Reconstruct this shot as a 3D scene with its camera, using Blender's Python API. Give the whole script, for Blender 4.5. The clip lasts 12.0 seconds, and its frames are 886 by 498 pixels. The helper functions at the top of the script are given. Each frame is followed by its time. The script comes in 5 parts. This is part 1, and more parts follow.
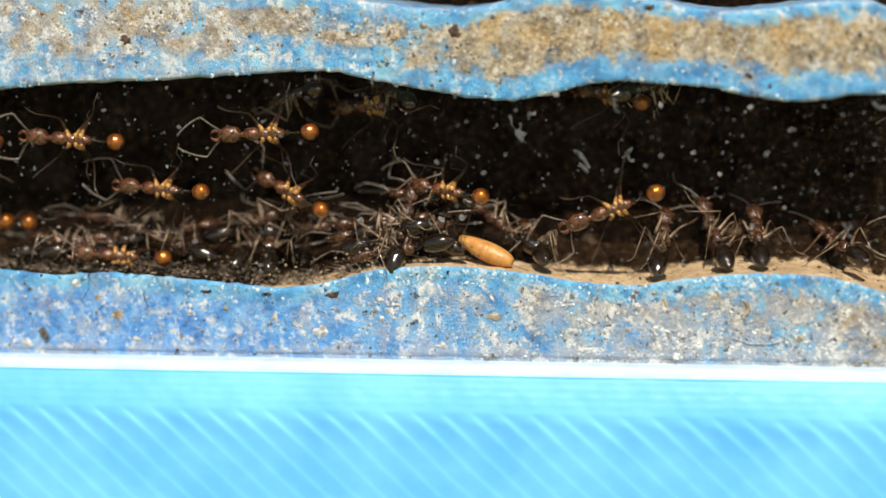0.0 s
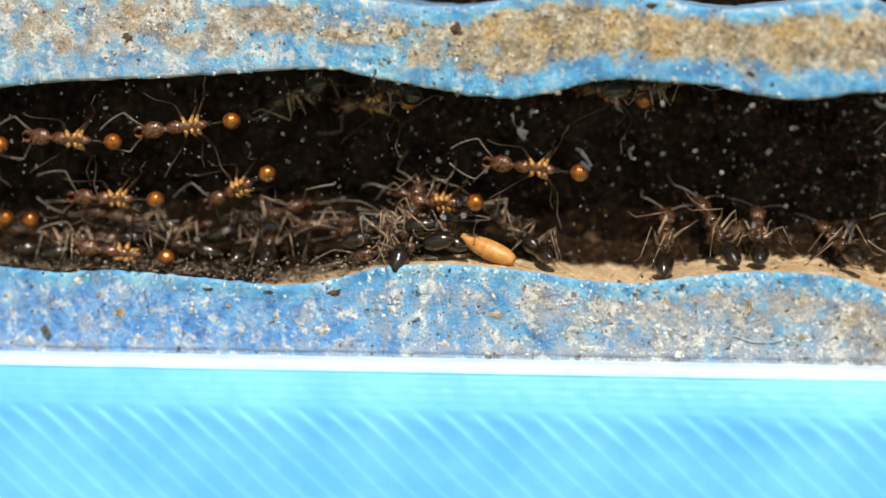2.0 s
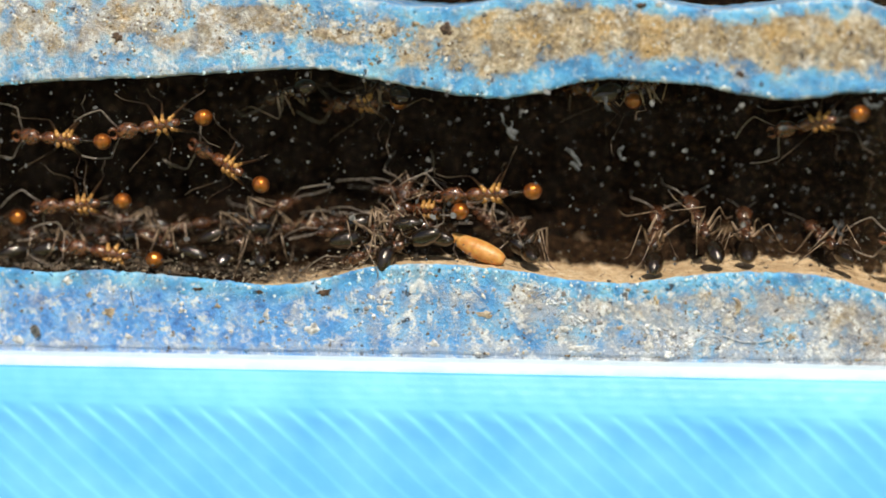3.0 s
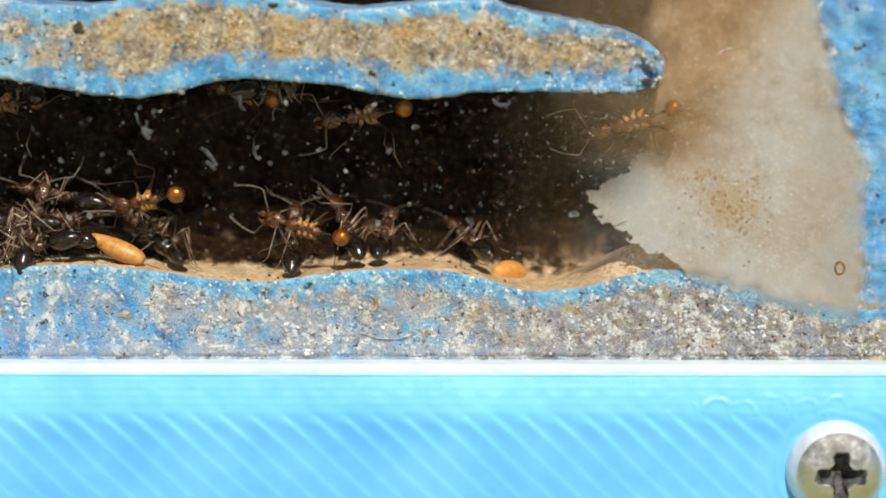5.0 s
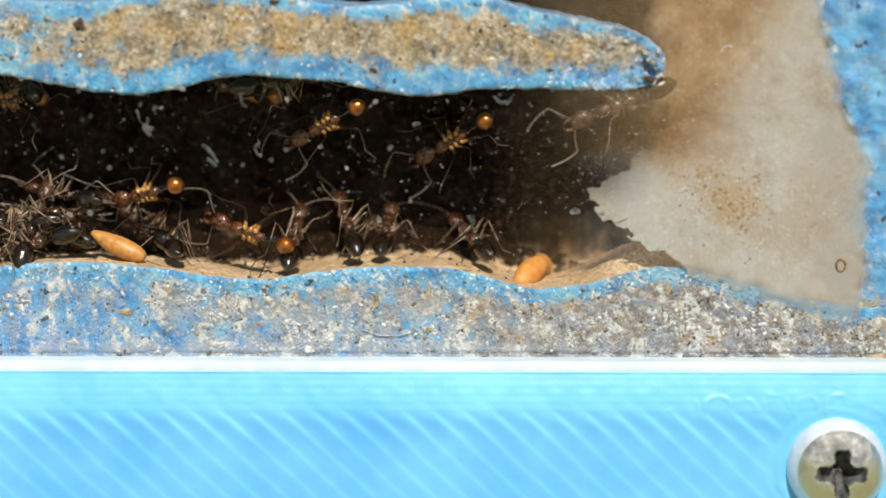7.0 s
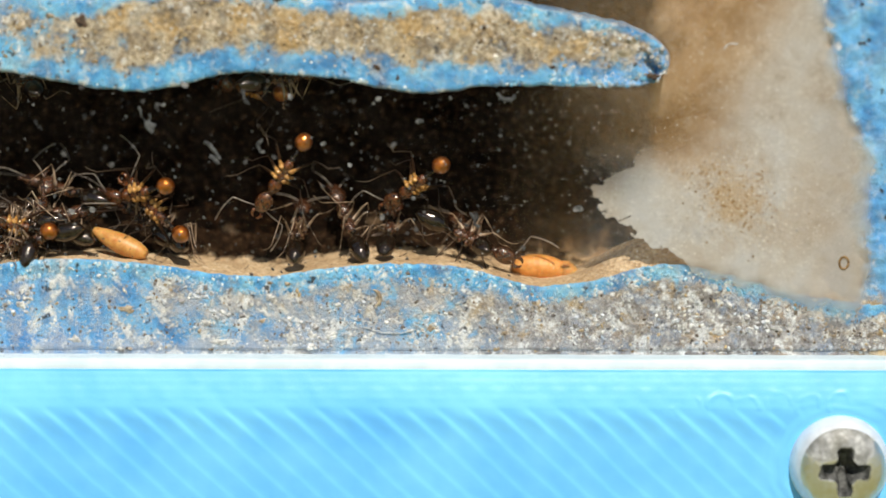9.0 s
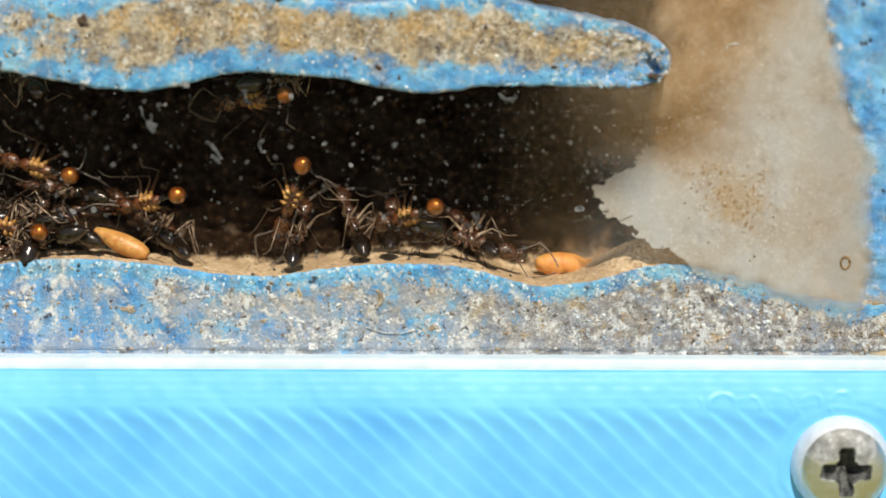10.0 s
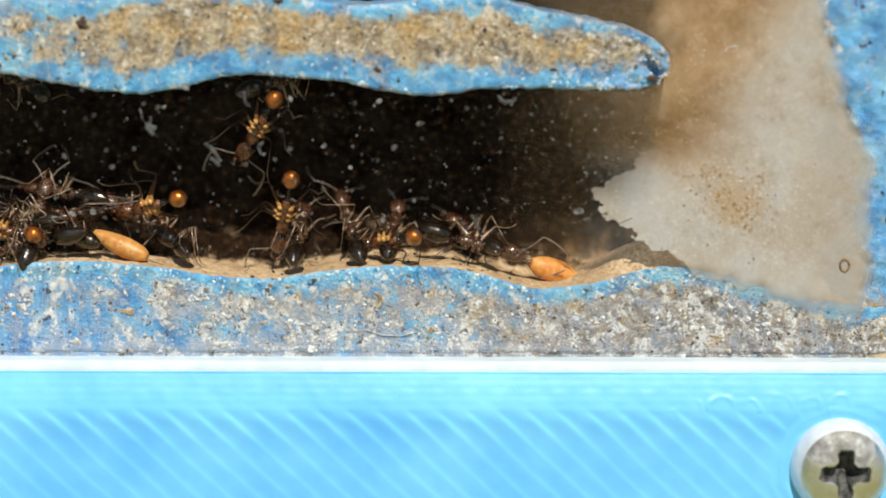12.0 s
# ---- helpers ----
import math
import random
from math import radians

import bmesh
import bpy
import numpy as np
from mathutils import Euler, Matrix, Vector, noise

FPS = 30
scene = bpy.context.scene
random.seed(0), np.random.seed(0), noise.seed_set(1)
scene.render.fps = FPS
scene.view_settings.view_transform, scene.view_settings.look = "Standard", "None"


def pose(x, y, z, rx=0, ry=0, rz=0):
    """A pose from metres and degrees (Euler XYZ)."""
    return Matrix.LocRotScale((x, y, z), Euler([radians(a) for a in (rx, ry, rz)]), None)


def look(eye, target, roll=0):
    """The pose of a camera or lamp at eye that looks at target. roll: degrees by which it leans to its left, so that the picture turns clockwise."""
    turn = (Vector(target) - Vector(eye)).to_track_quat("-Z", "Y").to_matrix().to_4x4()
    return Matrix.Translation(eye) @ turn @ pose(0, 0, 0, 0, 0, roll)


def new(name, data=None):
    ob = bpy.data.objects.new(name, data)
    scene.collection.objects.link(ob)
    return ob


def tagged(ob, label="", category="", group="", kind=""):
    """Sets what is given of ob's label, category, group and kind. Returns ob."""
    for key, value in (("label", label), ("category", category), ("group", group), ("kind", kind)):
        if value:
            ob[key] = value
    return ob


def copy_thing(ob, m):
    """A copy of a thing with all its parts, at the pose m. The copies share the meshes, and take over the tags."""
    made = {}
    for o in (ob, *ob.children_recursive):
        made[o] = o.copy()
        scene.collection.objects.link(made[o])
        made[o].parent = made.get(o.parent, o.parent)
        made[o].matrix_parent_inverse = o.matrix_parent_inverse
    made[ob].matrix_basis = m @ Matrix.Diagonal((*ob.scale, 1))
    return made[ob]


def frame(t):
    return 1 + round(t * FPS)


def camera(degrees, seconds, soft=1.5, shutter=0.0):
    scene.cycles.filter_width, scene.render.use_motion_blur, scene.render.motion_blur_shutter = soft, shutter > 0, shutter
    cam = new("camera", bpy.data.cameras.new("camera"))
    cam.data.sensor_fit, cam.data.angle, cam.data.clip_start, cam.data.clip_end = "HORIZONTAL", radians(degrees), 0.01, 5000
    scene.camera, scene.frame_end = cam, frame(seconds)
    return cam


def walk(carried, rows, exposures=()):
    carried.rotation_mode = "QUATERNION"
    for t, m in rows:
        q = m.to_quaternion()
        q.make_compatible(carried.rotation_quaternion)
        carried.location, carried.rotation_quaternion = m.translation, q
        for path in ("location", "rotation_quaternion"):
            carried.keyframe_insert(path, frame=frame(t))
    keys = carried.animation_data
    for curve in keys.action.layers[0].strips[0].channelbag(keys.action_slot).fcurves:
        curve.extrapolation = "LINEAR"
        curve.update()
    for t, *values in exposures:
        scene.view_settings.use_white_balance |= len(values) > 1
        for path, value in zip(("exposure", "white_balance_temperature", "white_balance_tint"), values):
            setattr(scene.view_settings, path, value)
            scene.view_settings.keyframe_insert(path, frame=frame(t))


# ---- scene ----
cam = camera(26.0, 12.0, soft=1.6, shutter=0.4)
# close-up lens: sharp at the pane, soft in the depth of the gallery
cam.data.dof.use_dof = True
cam.data.dof.focus_distance = 0.1142
cam.data.dof.aperture_fstop = 15.0

PATH = [
    (0, (0.01428, -0.11140, 0.01730), (0.00025, 0.00000, 0.00009), -0.561),
    (0.5, (0.01428, -0.11140, 0.01730), (0.00023, 0.00000, 0.00005), -0.564),
    (1, (0.01428, -0.11140, 0.01730), (0.00017, 0.00000, -0.00002), -0.517),
    (1.5, (0.01428, -0.11140, 0.01730), (0.00012, 0.00000, -0.00007), -0.537),
    (2, (0.01428, -0.11140, 0.01730), (0.00014, 0.00000, -0.00003), -0.524),
    (2.5, (0.01428, -0.11140, 0.01730), (0.00030, 0.00000, -0.00005), -0.487),
    (2.7, (0.01428, -0.11140, 0.01730), (0.00029, 0.00000, -0.00005), -0.470),
    (4.3, (0.01856, -0.11125, 0.01759), (0.01097, 0.00000, 0.00004), -0.227),
    (4.5, (0.01962, -0.11122, 0.01767), (0.01363, 0.00000, -0.00011), -0.087),
    (4.7, (0.02104, -0.11117, 0.01777), (0.01716, 0.00000, -0.00012), -0.132),
    (4.9, (0.02258, -0.11111, 0.01787), (0.02103, 0.00000, -0.00002), -0.064),
    (5, (0.02300, -0.11110, 0.01790), (0.02207, 0.00000, 0.00002), -0.048),
    (5.5, (0.02300, -0.11110, 0.01790), (0.02226, 0.00000, -0.00003), -0.034),
    (6, (0.02300, -0.11110, 0.01790), (0.02227, 0.00000, 0.00002), -0.028),
    (6.5, (0.02300, -0.11110, 0.01790), (0.02217, 0.00000, -0.00002), -0.017),
    (7, (0.02277, -0.11105, 0.01792), (0.02201, 0.00000, -0.00015), 0.016),
    (9, (0.02185, -0.11085, 0.01800), (0.02184, 0.00000, -0.00031), 0.118),
    (9.5, (0.02185, -0.11085, 0.01800), (0.02181, 0.00000, -0.00026), 0.124),
    (10, (0.02185, -0.11085, 0.01800), (0.02176, 0.00000, -0.00031), 0.118),
    (10.5, (0.02185, -0.11085, 0.01800), (0.02176, 0.00000, -0.00027), 0.128),
    (11, (0.02185, -0.11085, 0.01800), (0.02175, 0.00000, -0.00023), 0.108),
    (11.5, (0.02185, -0.11085, 0.01800), (0.02171, 0.00000, -0.00024), 0.139),
    (12, (0.02185, -0.11085, 0.01800), (0.02180, 0.00000, -0.00017), 0.131),
]
walk(cam, [(t, look(eye, target, roll)) for t, eye, target, roll in PATH], exposures=((0, 0.05), (2.7, 0.05), (5.0, -0.07), (12, -0.07)))

# ---- light: midday sun over the camera's shoulder, open sky ----
SUN_DIR = Vector((0.12, -0.88, 1.0)).normalized()
world = bpy.data.worlds.new("sky")
scene.world = world
world.use_nodes = True
wn = world.node_tree
sky = wn.nodes.new("ShaderNodeTexSky")
sky.sky_type = "NISHITA"
sky.sun_disc = False
sky.sun_elevation = math.asin(SUN_DIR.z)
sky.sun_rotation = math.atan2(SUN_DIR.x, SUN_DIR.y)
wn.nodes["Background"].inputs["Strength"].default_value = 0.08
wn.links.new(sky.outputs["Color"], wn.nodes["Background"].inputs["Color"])
sun_data = bpy.data.lights.new("sun", "SUN")
sun_data.energy, sun_data.angle, sun_data.color = 4.6, radians(0.6), (1.0, 0.95, 0.87)
sun = new("sun", sun_data)
sun.matrix_world = look(SUN_DIR * 2.0, (0, 0, 0))

# ---- materials ----
MM = 0.001


class Nodes:
    """A short way to wire a node material."""

    def __init__(self, name):
        self.mat = bpy.data.materials.new(name)
        self.mat.use_nodes = True
        self.tree = self.mat.node_tree
        self.bsdf = self.tree.nodes["Principled BSDF"]
        self.out = self.tree.nodes["Material Output"]
        self.pos = self.tree.nodes.new("ShaderNodeTexCoord").outputs["Object"]

    def add(self, kind, **values):
        node = self.tree.nodes.new(kind)
        for key, value in values.items():
            node.inputs[key.replace("_", " ")].default_value = value
        return node

    def link(self, a, b):
        self.tree.links.new(a, b)

    def noise(self, size_mm, detail=4.0, rough=0.6, pos=None):
        node = self.add("ShaderNodeTexNoise", Scale=1.0 / (size_mm * MM), Detail=detail, Roughness=rough)
        self.link(pos or self.pos, node.inputs["Vector"])
        return self.maths("ADD", self.maths("MULTIPLY", self.maths("SUBTRACT", node.outputs["Fac"], 0.5), 1.7), 0.5)

    def cells(self, size_mm, what="Distance", pos=None):
        node = self.add("ShaderNodeTexVoronoi", Scale=1.0 / (size_mm * MM))
        self.link(pos or self.pos, node.inputs["Vector"])
        return node.outputs[what]

    def ramp(self, fac, stops):
        node = self.tree.nodes.new("ShaderNodeValToRGB")
        while len(node.color_ramp.elements) < len(stops):
            node.color_ramp.elements.new(0.5)
        for element, (at, colour) in zip(node.color_ramp.elements, stops):
            element.position = at
            element.color = (*colour, 1.0) if len(colour) == 3 else colour
        self.link(fac, node.inputs["Fac"])
        return node.outputs["Color"]

    def grey(self, fac, low, high):
        node = self.tree.nodes.new("ShaderNodeMapRange")
        node.interpolation_type = "SMOOTHSTEP"
        node.inputs["From Min"].default_value, node.inputs["From Max"].default_value = low, high
        self.link(fac, node.inputs["Value"])
        return node.outputs["Result"]

    def maths(self, op, a, b):
        node = self.tree.nodes.new("ShaderNodeMath")
        node.operation = op
        for socket, value in zip(node.inputs, (a, b)):
            if isinstance(value, (int, float)):
                socket.default_value = value
            else:
                self.link(value, socket)
        return node.outputs[0]

    def mix(self, fac, a, b):
        node = self.tree.nodes.new("ShaderNodeMix")
        node.data_type = "RGBA"
        for socket, value in ((node.inputs["Factor"], fac), (node.inputs[6], a), (node.inputs[7], b)):
            if isinstance(value, (int, float)):
                socket.default_value = value
            elif isinstance(value, tuple):
                socket.default_value = (*value, 1.0)
            else:
                self.link(value, socket)
        return node.outputs[2]

    def attribute(self, name):
        node = self.tree.nodes.new("ShaderNodeAttribute")
        node.attribute_name = name
        return node.outputs["Fac"]

    def bump(self, height, depth_mm, strength=0.6):
        node = self.add("ShaderNodeBump", Strength=strength, Distance=depth_mm * MM)
        self.link(height, node.inputs["Height"])
        self.link(node.outputs["Normal"], self.bsdf.inputs["Normal"])

    def finish(self, colour=None, rough=None, **values):
        for name, value in (("Base Color", colour), ("Roughness", rough)):
            if value is None:
                continue
            if isinstance(value, (int, float)):
                self.bsdf.inputs[name].default_value = value
            elif isinstance(value, tuple):
                self.bsdf.inputs[name].default_value = (*value, 1.0)
            else:
                self.link(value, self.bsdf.inputs[name])
        for key, value in values.items():
            self.bsdf.inputs[key.replace("_", " ")].default_value = value
        return self.mat


def nest_material():
    """Blue printed plastic, rubbed with glue and sand: 'sand' says how much of it holds grains, 'chalk' how much pale
    dust and, at the divider's left, painted glare, 'gravel' how much grey grit, 'raw' how bare the deep blue plastic
    is.
    """
    n = Nodes("sanded_blue_plastic")
    blue = n.ramp(n.noise(2.4, 7, 0.65), [(0.26, (0.052, 0.225, 0.48)), (0.42, (0.09, 0.365, 0.70)), (0.56, (0.165, 0.51, 0.81)), (0.76, (0.34, 0.69, 0.86))])
    blue = n.mix(n.grey(n.noise(0.8, 6, 0.7), 0.52, 0.85), blue, (0.48, 0.64, 0.74))
    blue = n.mix(n.maths("MULTIPLY", n.grey(n.noise(2.2, 8, 0.75), 0.46, 0.72), 0.62), blue, (0.22, 0.265, 0.345))
    raw = n.ramp(n.noise(1.3, 8, 0.72), [(0.25, (0.030, 0.12, 0.40)), (0.42, (0.085, 0.29, 0.72)), (0.58, (0.155, 0.42, 0.84)), (0.80, (0.38, 0.66, 0.90))])
    blue = n.mix(n.attribute("raw"), blue, raw)
    sand = n.ramp(n.noise(1.5, 7, 0.70), [(0.24, (0.045, 0.028, 0.016)), (0.36, (0.19, 0.13, 0.072)), (0.48, (0.35, 0.255, 0.15)), (0.60, (0.50, 0.37, 0.22)), (0.78, (0.88, 0.75, 0.53))])
    sand = n.mix(n.grey(n.noise(2.4, 5), 0.46, 0.70), sand, n.mix(0.72, sand, (0.70, 0.41, 0.11)))
    sand = n.mix(n.maths("MULTIPLY", n.grey(n.noise(2.0, 6, 0.7), 0.50, 0.72), 0.7), sand, (0.80, 0.68, 0.48))
    sand = n.mix(n.grey(n.noise(1.9, 6, 0.7), 0.48, 0.74), sand, n.mix(0.40, sand, (0.30, 0.33, 0.36)))
    split = n.tree.nodes.new("ShaderNodeSeparateColor")
    n.link(n.cells(0.20, "Color"), split.inputs["Color"])
    sand = n.mix(0.22, sand, n.ramp(split.outputs[0], [(0.0, (0.06, 0.05, 0.04)), (0.5, (0.36, 0.30, 0.22)), (1.0, (0.84, 0.76, 0.64))]))
    fine = n.noise(0.30, 6, 0.7)
    sand = n.mix(n.maths("MULTIPLY", n.grey(fine, 0.50, 0.20), 0.50), sand, (0.055, 0.036, 0.020))
    sand = n.mix(n.maths("MULTIPLY", n.grey(fine, 0.56, 0.82), 0.45), sand, (0.86, 0.76, 0.58))
    held = n.maths("ADD", n.attribute("sand"), n.maths("MULTIPLY", n.maths("SUBTRACT", n.noise(1.5, 9, 0.75), 0.5), 1.7))
    colour = n.mix(n.grey(held, 0.16, 0.80), blue, sand)
    chalk = n.maths("ADD", n.attribute("chalk"), n.maths("MULTIPLY", n.maths("SUBTRACT", n.noise(0.8, 9, 0.8), 0.5), 1.7))
    colour = n.mix(n.maths("MULTIPLY", n.grey(chalk, 0.34, 1.0), 0.72), colour, (0.47, 0.485, 0.54))
    stones = n.ramp(n.noise(0.75, 9, 0.78), [(0.22, (0.045, 0.036, 0.032)), (0.42, (0.19, 0.165, 0.15)), (0.56, (0.36, 0.345, 0.345)), (0.74, (0.84, 0.81, 0.79))])
    stones = n.mix(n.maths("MULTIPLY", n.grey(n.noise(1.4, 6, 0.7), 0.48, 0.66), 0.55), stones, (0.24, 0.36, 0.56))
    stones = n.mix(n.maths("MULTIPLY", n.grey(n.noise(1.7, 6, 0.7), 0.52, 0.72), 0.6), stones, (0.46, 0.31, 0.15))
    gravelly = n.maths("ADD", n.attribute("gravel"), n.maths("MULTIPLY", n.maths("SUBTRACT", n.noise(1.6, 6, 0.7), 0.5), 1.2))
    colour = n.mix(n.maths("MULTIPLY", n.grey(gravelly, 0.3, 0.8), 0.8), colour, stones)
    warp = n.add("ShaderNodeTexNoise", Scale=1.0 / (0.5 * MM), Detail=3.0)
    n.link(n.pos, warp.inputs["Vector"])
    bend = n.tree.nodes.new("ShaderNodeVectorMath")
    bend.operation = "MULTIPLY_ADD"
    bend.inputs[1].default_value = (0.7 * MM,) * 3
    n.link(warp.outputs["Color"], bend.inputs[0])
    n.link(n.pos, bend.inputs[2])
    line = n.tree.nodes.new("ShaderNodeTexVoronoi")
    line.feature = "DISTANCE_TO_EDGE"
    line.inputs["Scale"].default_value = 1.0 / (0.33 * MM)
    n.link(bend.outputs[0], line.inputs["Vector"])
    hairs = n.maths("MULTIPLY", n.grey(line.outputs["Distance"], 0.09, 0.02), n.grey(n.noise(0.7, 5), 0.50, 0.66))
    hairs = n.maths("MULTIPLY", hairs, n.grey(n.attribute("chalk"), 0.08, 0.34))
    colour = n.mix(n.maths("MULTIPLY", hairs, 0.55), colour, (0.76, 0.74, 0.69))
    flakes = n.maths("MULTIPLY", n.grey(n.noise(0.75, 9, 0.72), 0.53, 0.68), n.grey(n.noise(2.6, 4), 0.44, 0.62))
    colour = n.mix(n.maths("MULTIPLY", flakes, n.grey(n.attribute("chalk"), -0.1, 0.25)), colour, (0.86, 0.85, 0.82))
    cake = n.maths("MULTIPLY", n.grey(n.noise(1.5, 8, 0.68), 0.55, 0.64), n.grey(n.noise(0.35, 6, 0.7), 0.30, 0.62))
    colour = n.mix(n.maths("MULTIPLY", n.maths("MULTIPLY", cake, 0.85), n.grey(n.attribute("chalk"), 0.12, 0.5)), colour, (0.80, 0.80, 0.80))
    pits = n.maths("MULTIPLY", n.grey(n.noise(0.6, 4), 0.32, 0.24), n.grey(n.noise(2.6, 4), 0.50, 0.62))
    colour = n.mix(n.maths("MULTIPLY", pits, 0.9), colour, (0.030, 0.030, 0.034))
    n.bump(n.maths("ADD", n.noise(0.20, 6, 0.7), n.noise(0.8, 8, 0.75)), 0.13, 0.7)
    return n.finish(colour, 0.5)


def floor_material(name, mid, dark, pale, size):
    n = Nodes(name)
    split = n.tree.nodes.new("ShaderNodeSeparateColor")
    n.link(n.cells(size, "Color"), split.inputs["Color"])
    colour = n.ramp(split.outputs[0], [(0.0, dark), (0.4, mid), (0.8, mid), (1.0, pale)])
    colour = n.mix(n.grey(n.noise(2.5, 4), 0.4, 0.7), colour, n.mix(0.6, colour, dark))
    # Dark earth colour, also used to paint shade at the back of the floor.
    soil = n.ramp(n.noise(0.4, 7, 0.7), [(0.3, (0.006, 0.003, 0.0015)), (0.6, (0.022, 0.011, 0.005)), (0.85, (0.085, 0.045, 0.022))])
    laid = n.maths("ADD", n.attribute("soil"), n.maths("MULTIPLY", n.maths("SUBTRACT", n.noise(1.2, 8, 0.7), 0.5), 1.3))
    colour = n.mix(n.grey(laid, 0.30, 0.70), colour, soil)
    n.bump(n.maths("ADD", n.cells(size), n.noise(0.8, 6)), 0.10, 0.6)
    return n.finish(colour, 0.95, Specular_IOR_Level=0.05)


def back_material():
    """Back of the chambers: near-black colour paints the shade of the deep part, bare pale sand at the end (attribute
    'bare').
    """
    n = Nodes("dark_shade_and_sand")
    # Near-black stands for the shade deep in the chambers, put into the colour.
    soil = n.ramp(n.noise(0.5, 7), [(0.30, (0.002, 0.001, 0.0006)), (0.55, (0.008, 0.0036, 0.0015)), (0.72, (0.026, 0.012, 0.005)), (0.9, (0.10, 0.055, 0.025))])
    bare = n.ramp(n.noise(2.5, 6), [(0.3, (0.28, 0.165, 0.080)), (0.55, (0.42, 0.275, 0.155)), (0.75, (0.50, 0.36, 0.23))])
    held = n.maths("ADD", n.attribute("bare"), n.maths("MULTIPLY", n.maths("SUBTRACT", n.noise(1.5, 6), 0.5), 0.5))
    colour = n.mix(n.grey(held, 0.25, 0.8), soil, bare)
    n.bump(n.noise(0.4, 6), 0.15, 0.6)
    return n.finish(colour, 0.95, Specular_IOR_Level=0.05)


def pla_material():
    n = Nodes("pale_blue_printed_plastic")
    colour = n.ramp(n.noise(6.0, 3), [(0.25, (0.135, 0.50, 0.98)), (0.75, (0.19, 0.605, 0.98))])
    n.bump(n.noise(0.25, 5), 0.015, 0.3)
    return n.finish(colour, 0.38)


def chitin(name, dark, mid, rough, size=0.35, relief=0.02, coat=0.3, grain=0.1):
    """Horny cuticle: colour flecks of the given size, a fine relief with its own grain, both in millimetres."""
    n = Nodes(name)
    n.bsdf.inputs["Specular Tint"].default_value = (1.0, 0.86, 0.72, 1.0)
    colour = n.ramp(n.noise(size, 5), [(0.25, dark), (0.75, mid)])
    n.bump(n.noise(grain, 4), relief, 0.8)
    return n.finish(colour, rough, Coat_Weight=coat, Coat_Roughness=0.12, Specular_IOR_Level=0.8)


def amber_material():
    """Clear amber shell: dark and see-through at the rim, a broad golden sheen under a sharp glint."""
    n = Nodes("clear_amber_chitin")
    colour = n.ramp(n.noise(0.7, 4), [(0.3, (0.04, 0.006, 0.001)), (0.7, (0.27, 0.062, 0.005))])
    n.bsdf.inputs["Specular Tint"].default_value = (1.0, 0.40, 0.055, 1.0)
    return n.finish(colour, 0.29, IOR=2.1, Specular_IOR_Level=1.0, Coat_Weight=1.0, Coat_Roughness=0.05)


def leg_material():
    """Golden at the hip, dark brown along the shin, greyer at the foot."""
    n = Nodes("golden_to_brown_chitin")
    size = n.tree.nodes.new("ShaderNodeVectorMath")
    size.operation = "LENGTH"
    n.link(n.pos, size.inputs[0])
    far = n.maths("ADD", n.maths("DIVIDE", size.outputs["Value"], 3.2 * MM), n.maths("MULTIPLY", n.maths("SUBTRACT", n.noise(0.4, 4), 0.5), 0.15))
    colour = n.ramp(far, [(0.0, (0.58, 0.30, 0.08)), (0.09, (0.50, 0.25, 0.07)), (0.16, (0.030, 0.013, 0.006)), (0.45, (0.012, 0.006, 0.004)), (0.70, (0.05, 0.034, 0.023)), (1.0, (0.16, 0.12, 0.09))])
    n.bump(n.noise(0.1, 4), 0.01, 0.5)
    n.bsdf.inputs["Specular Tint"].default_value = (1.0, 0.62, 0.34, 1.0)
    return n.finish(colour, 0.40, Specular_IOR_Level=0.15)


def pane_material():
    n = Nodes("clear_acrylic")
    clear = n.tree.nodes.new("ShaderNodeBsdfTransparent")
    clear.inputs["Color"].default_value = (0.985, 0.99, 0.985, 1)
    gloss = n.tree.nodes.new("ShaderNodeBsdfGlossy")
    gloss.inputs["Roughness"].default_value = 0.04
    blend = n.tree.nodes.new("ShaderNodeMixShader")
    blend.inputs[0].default_value = 0.0012
    dust = n.tree.nodes.new("ShaderNodeBsdfDiffuse")
    dust.inputs["Color"].default_value = (0.46, 0.36, 0.27, 1)
    dusty = n.tree.nodes.new("ShaderNodeMixShader")
    n.link(n.maths("MULTIPLY", n.grey(n.noise(2.2, 8, 0.7), 0.30, 0.95), 0.0085), dusty.inputs[0])
    n.link(clear.outputs[0], dusty.inputs[1])
    n.link(dust.outputs[0], dusty.inputs[2])
    n.link(dusty.outputs[0], blend.inputs[1])
    n.link(gloss.outputs[0], blend.inputs[2])
    n.link(blend.outputs[0], n.out.inputs["Surface"])
    return n.mat


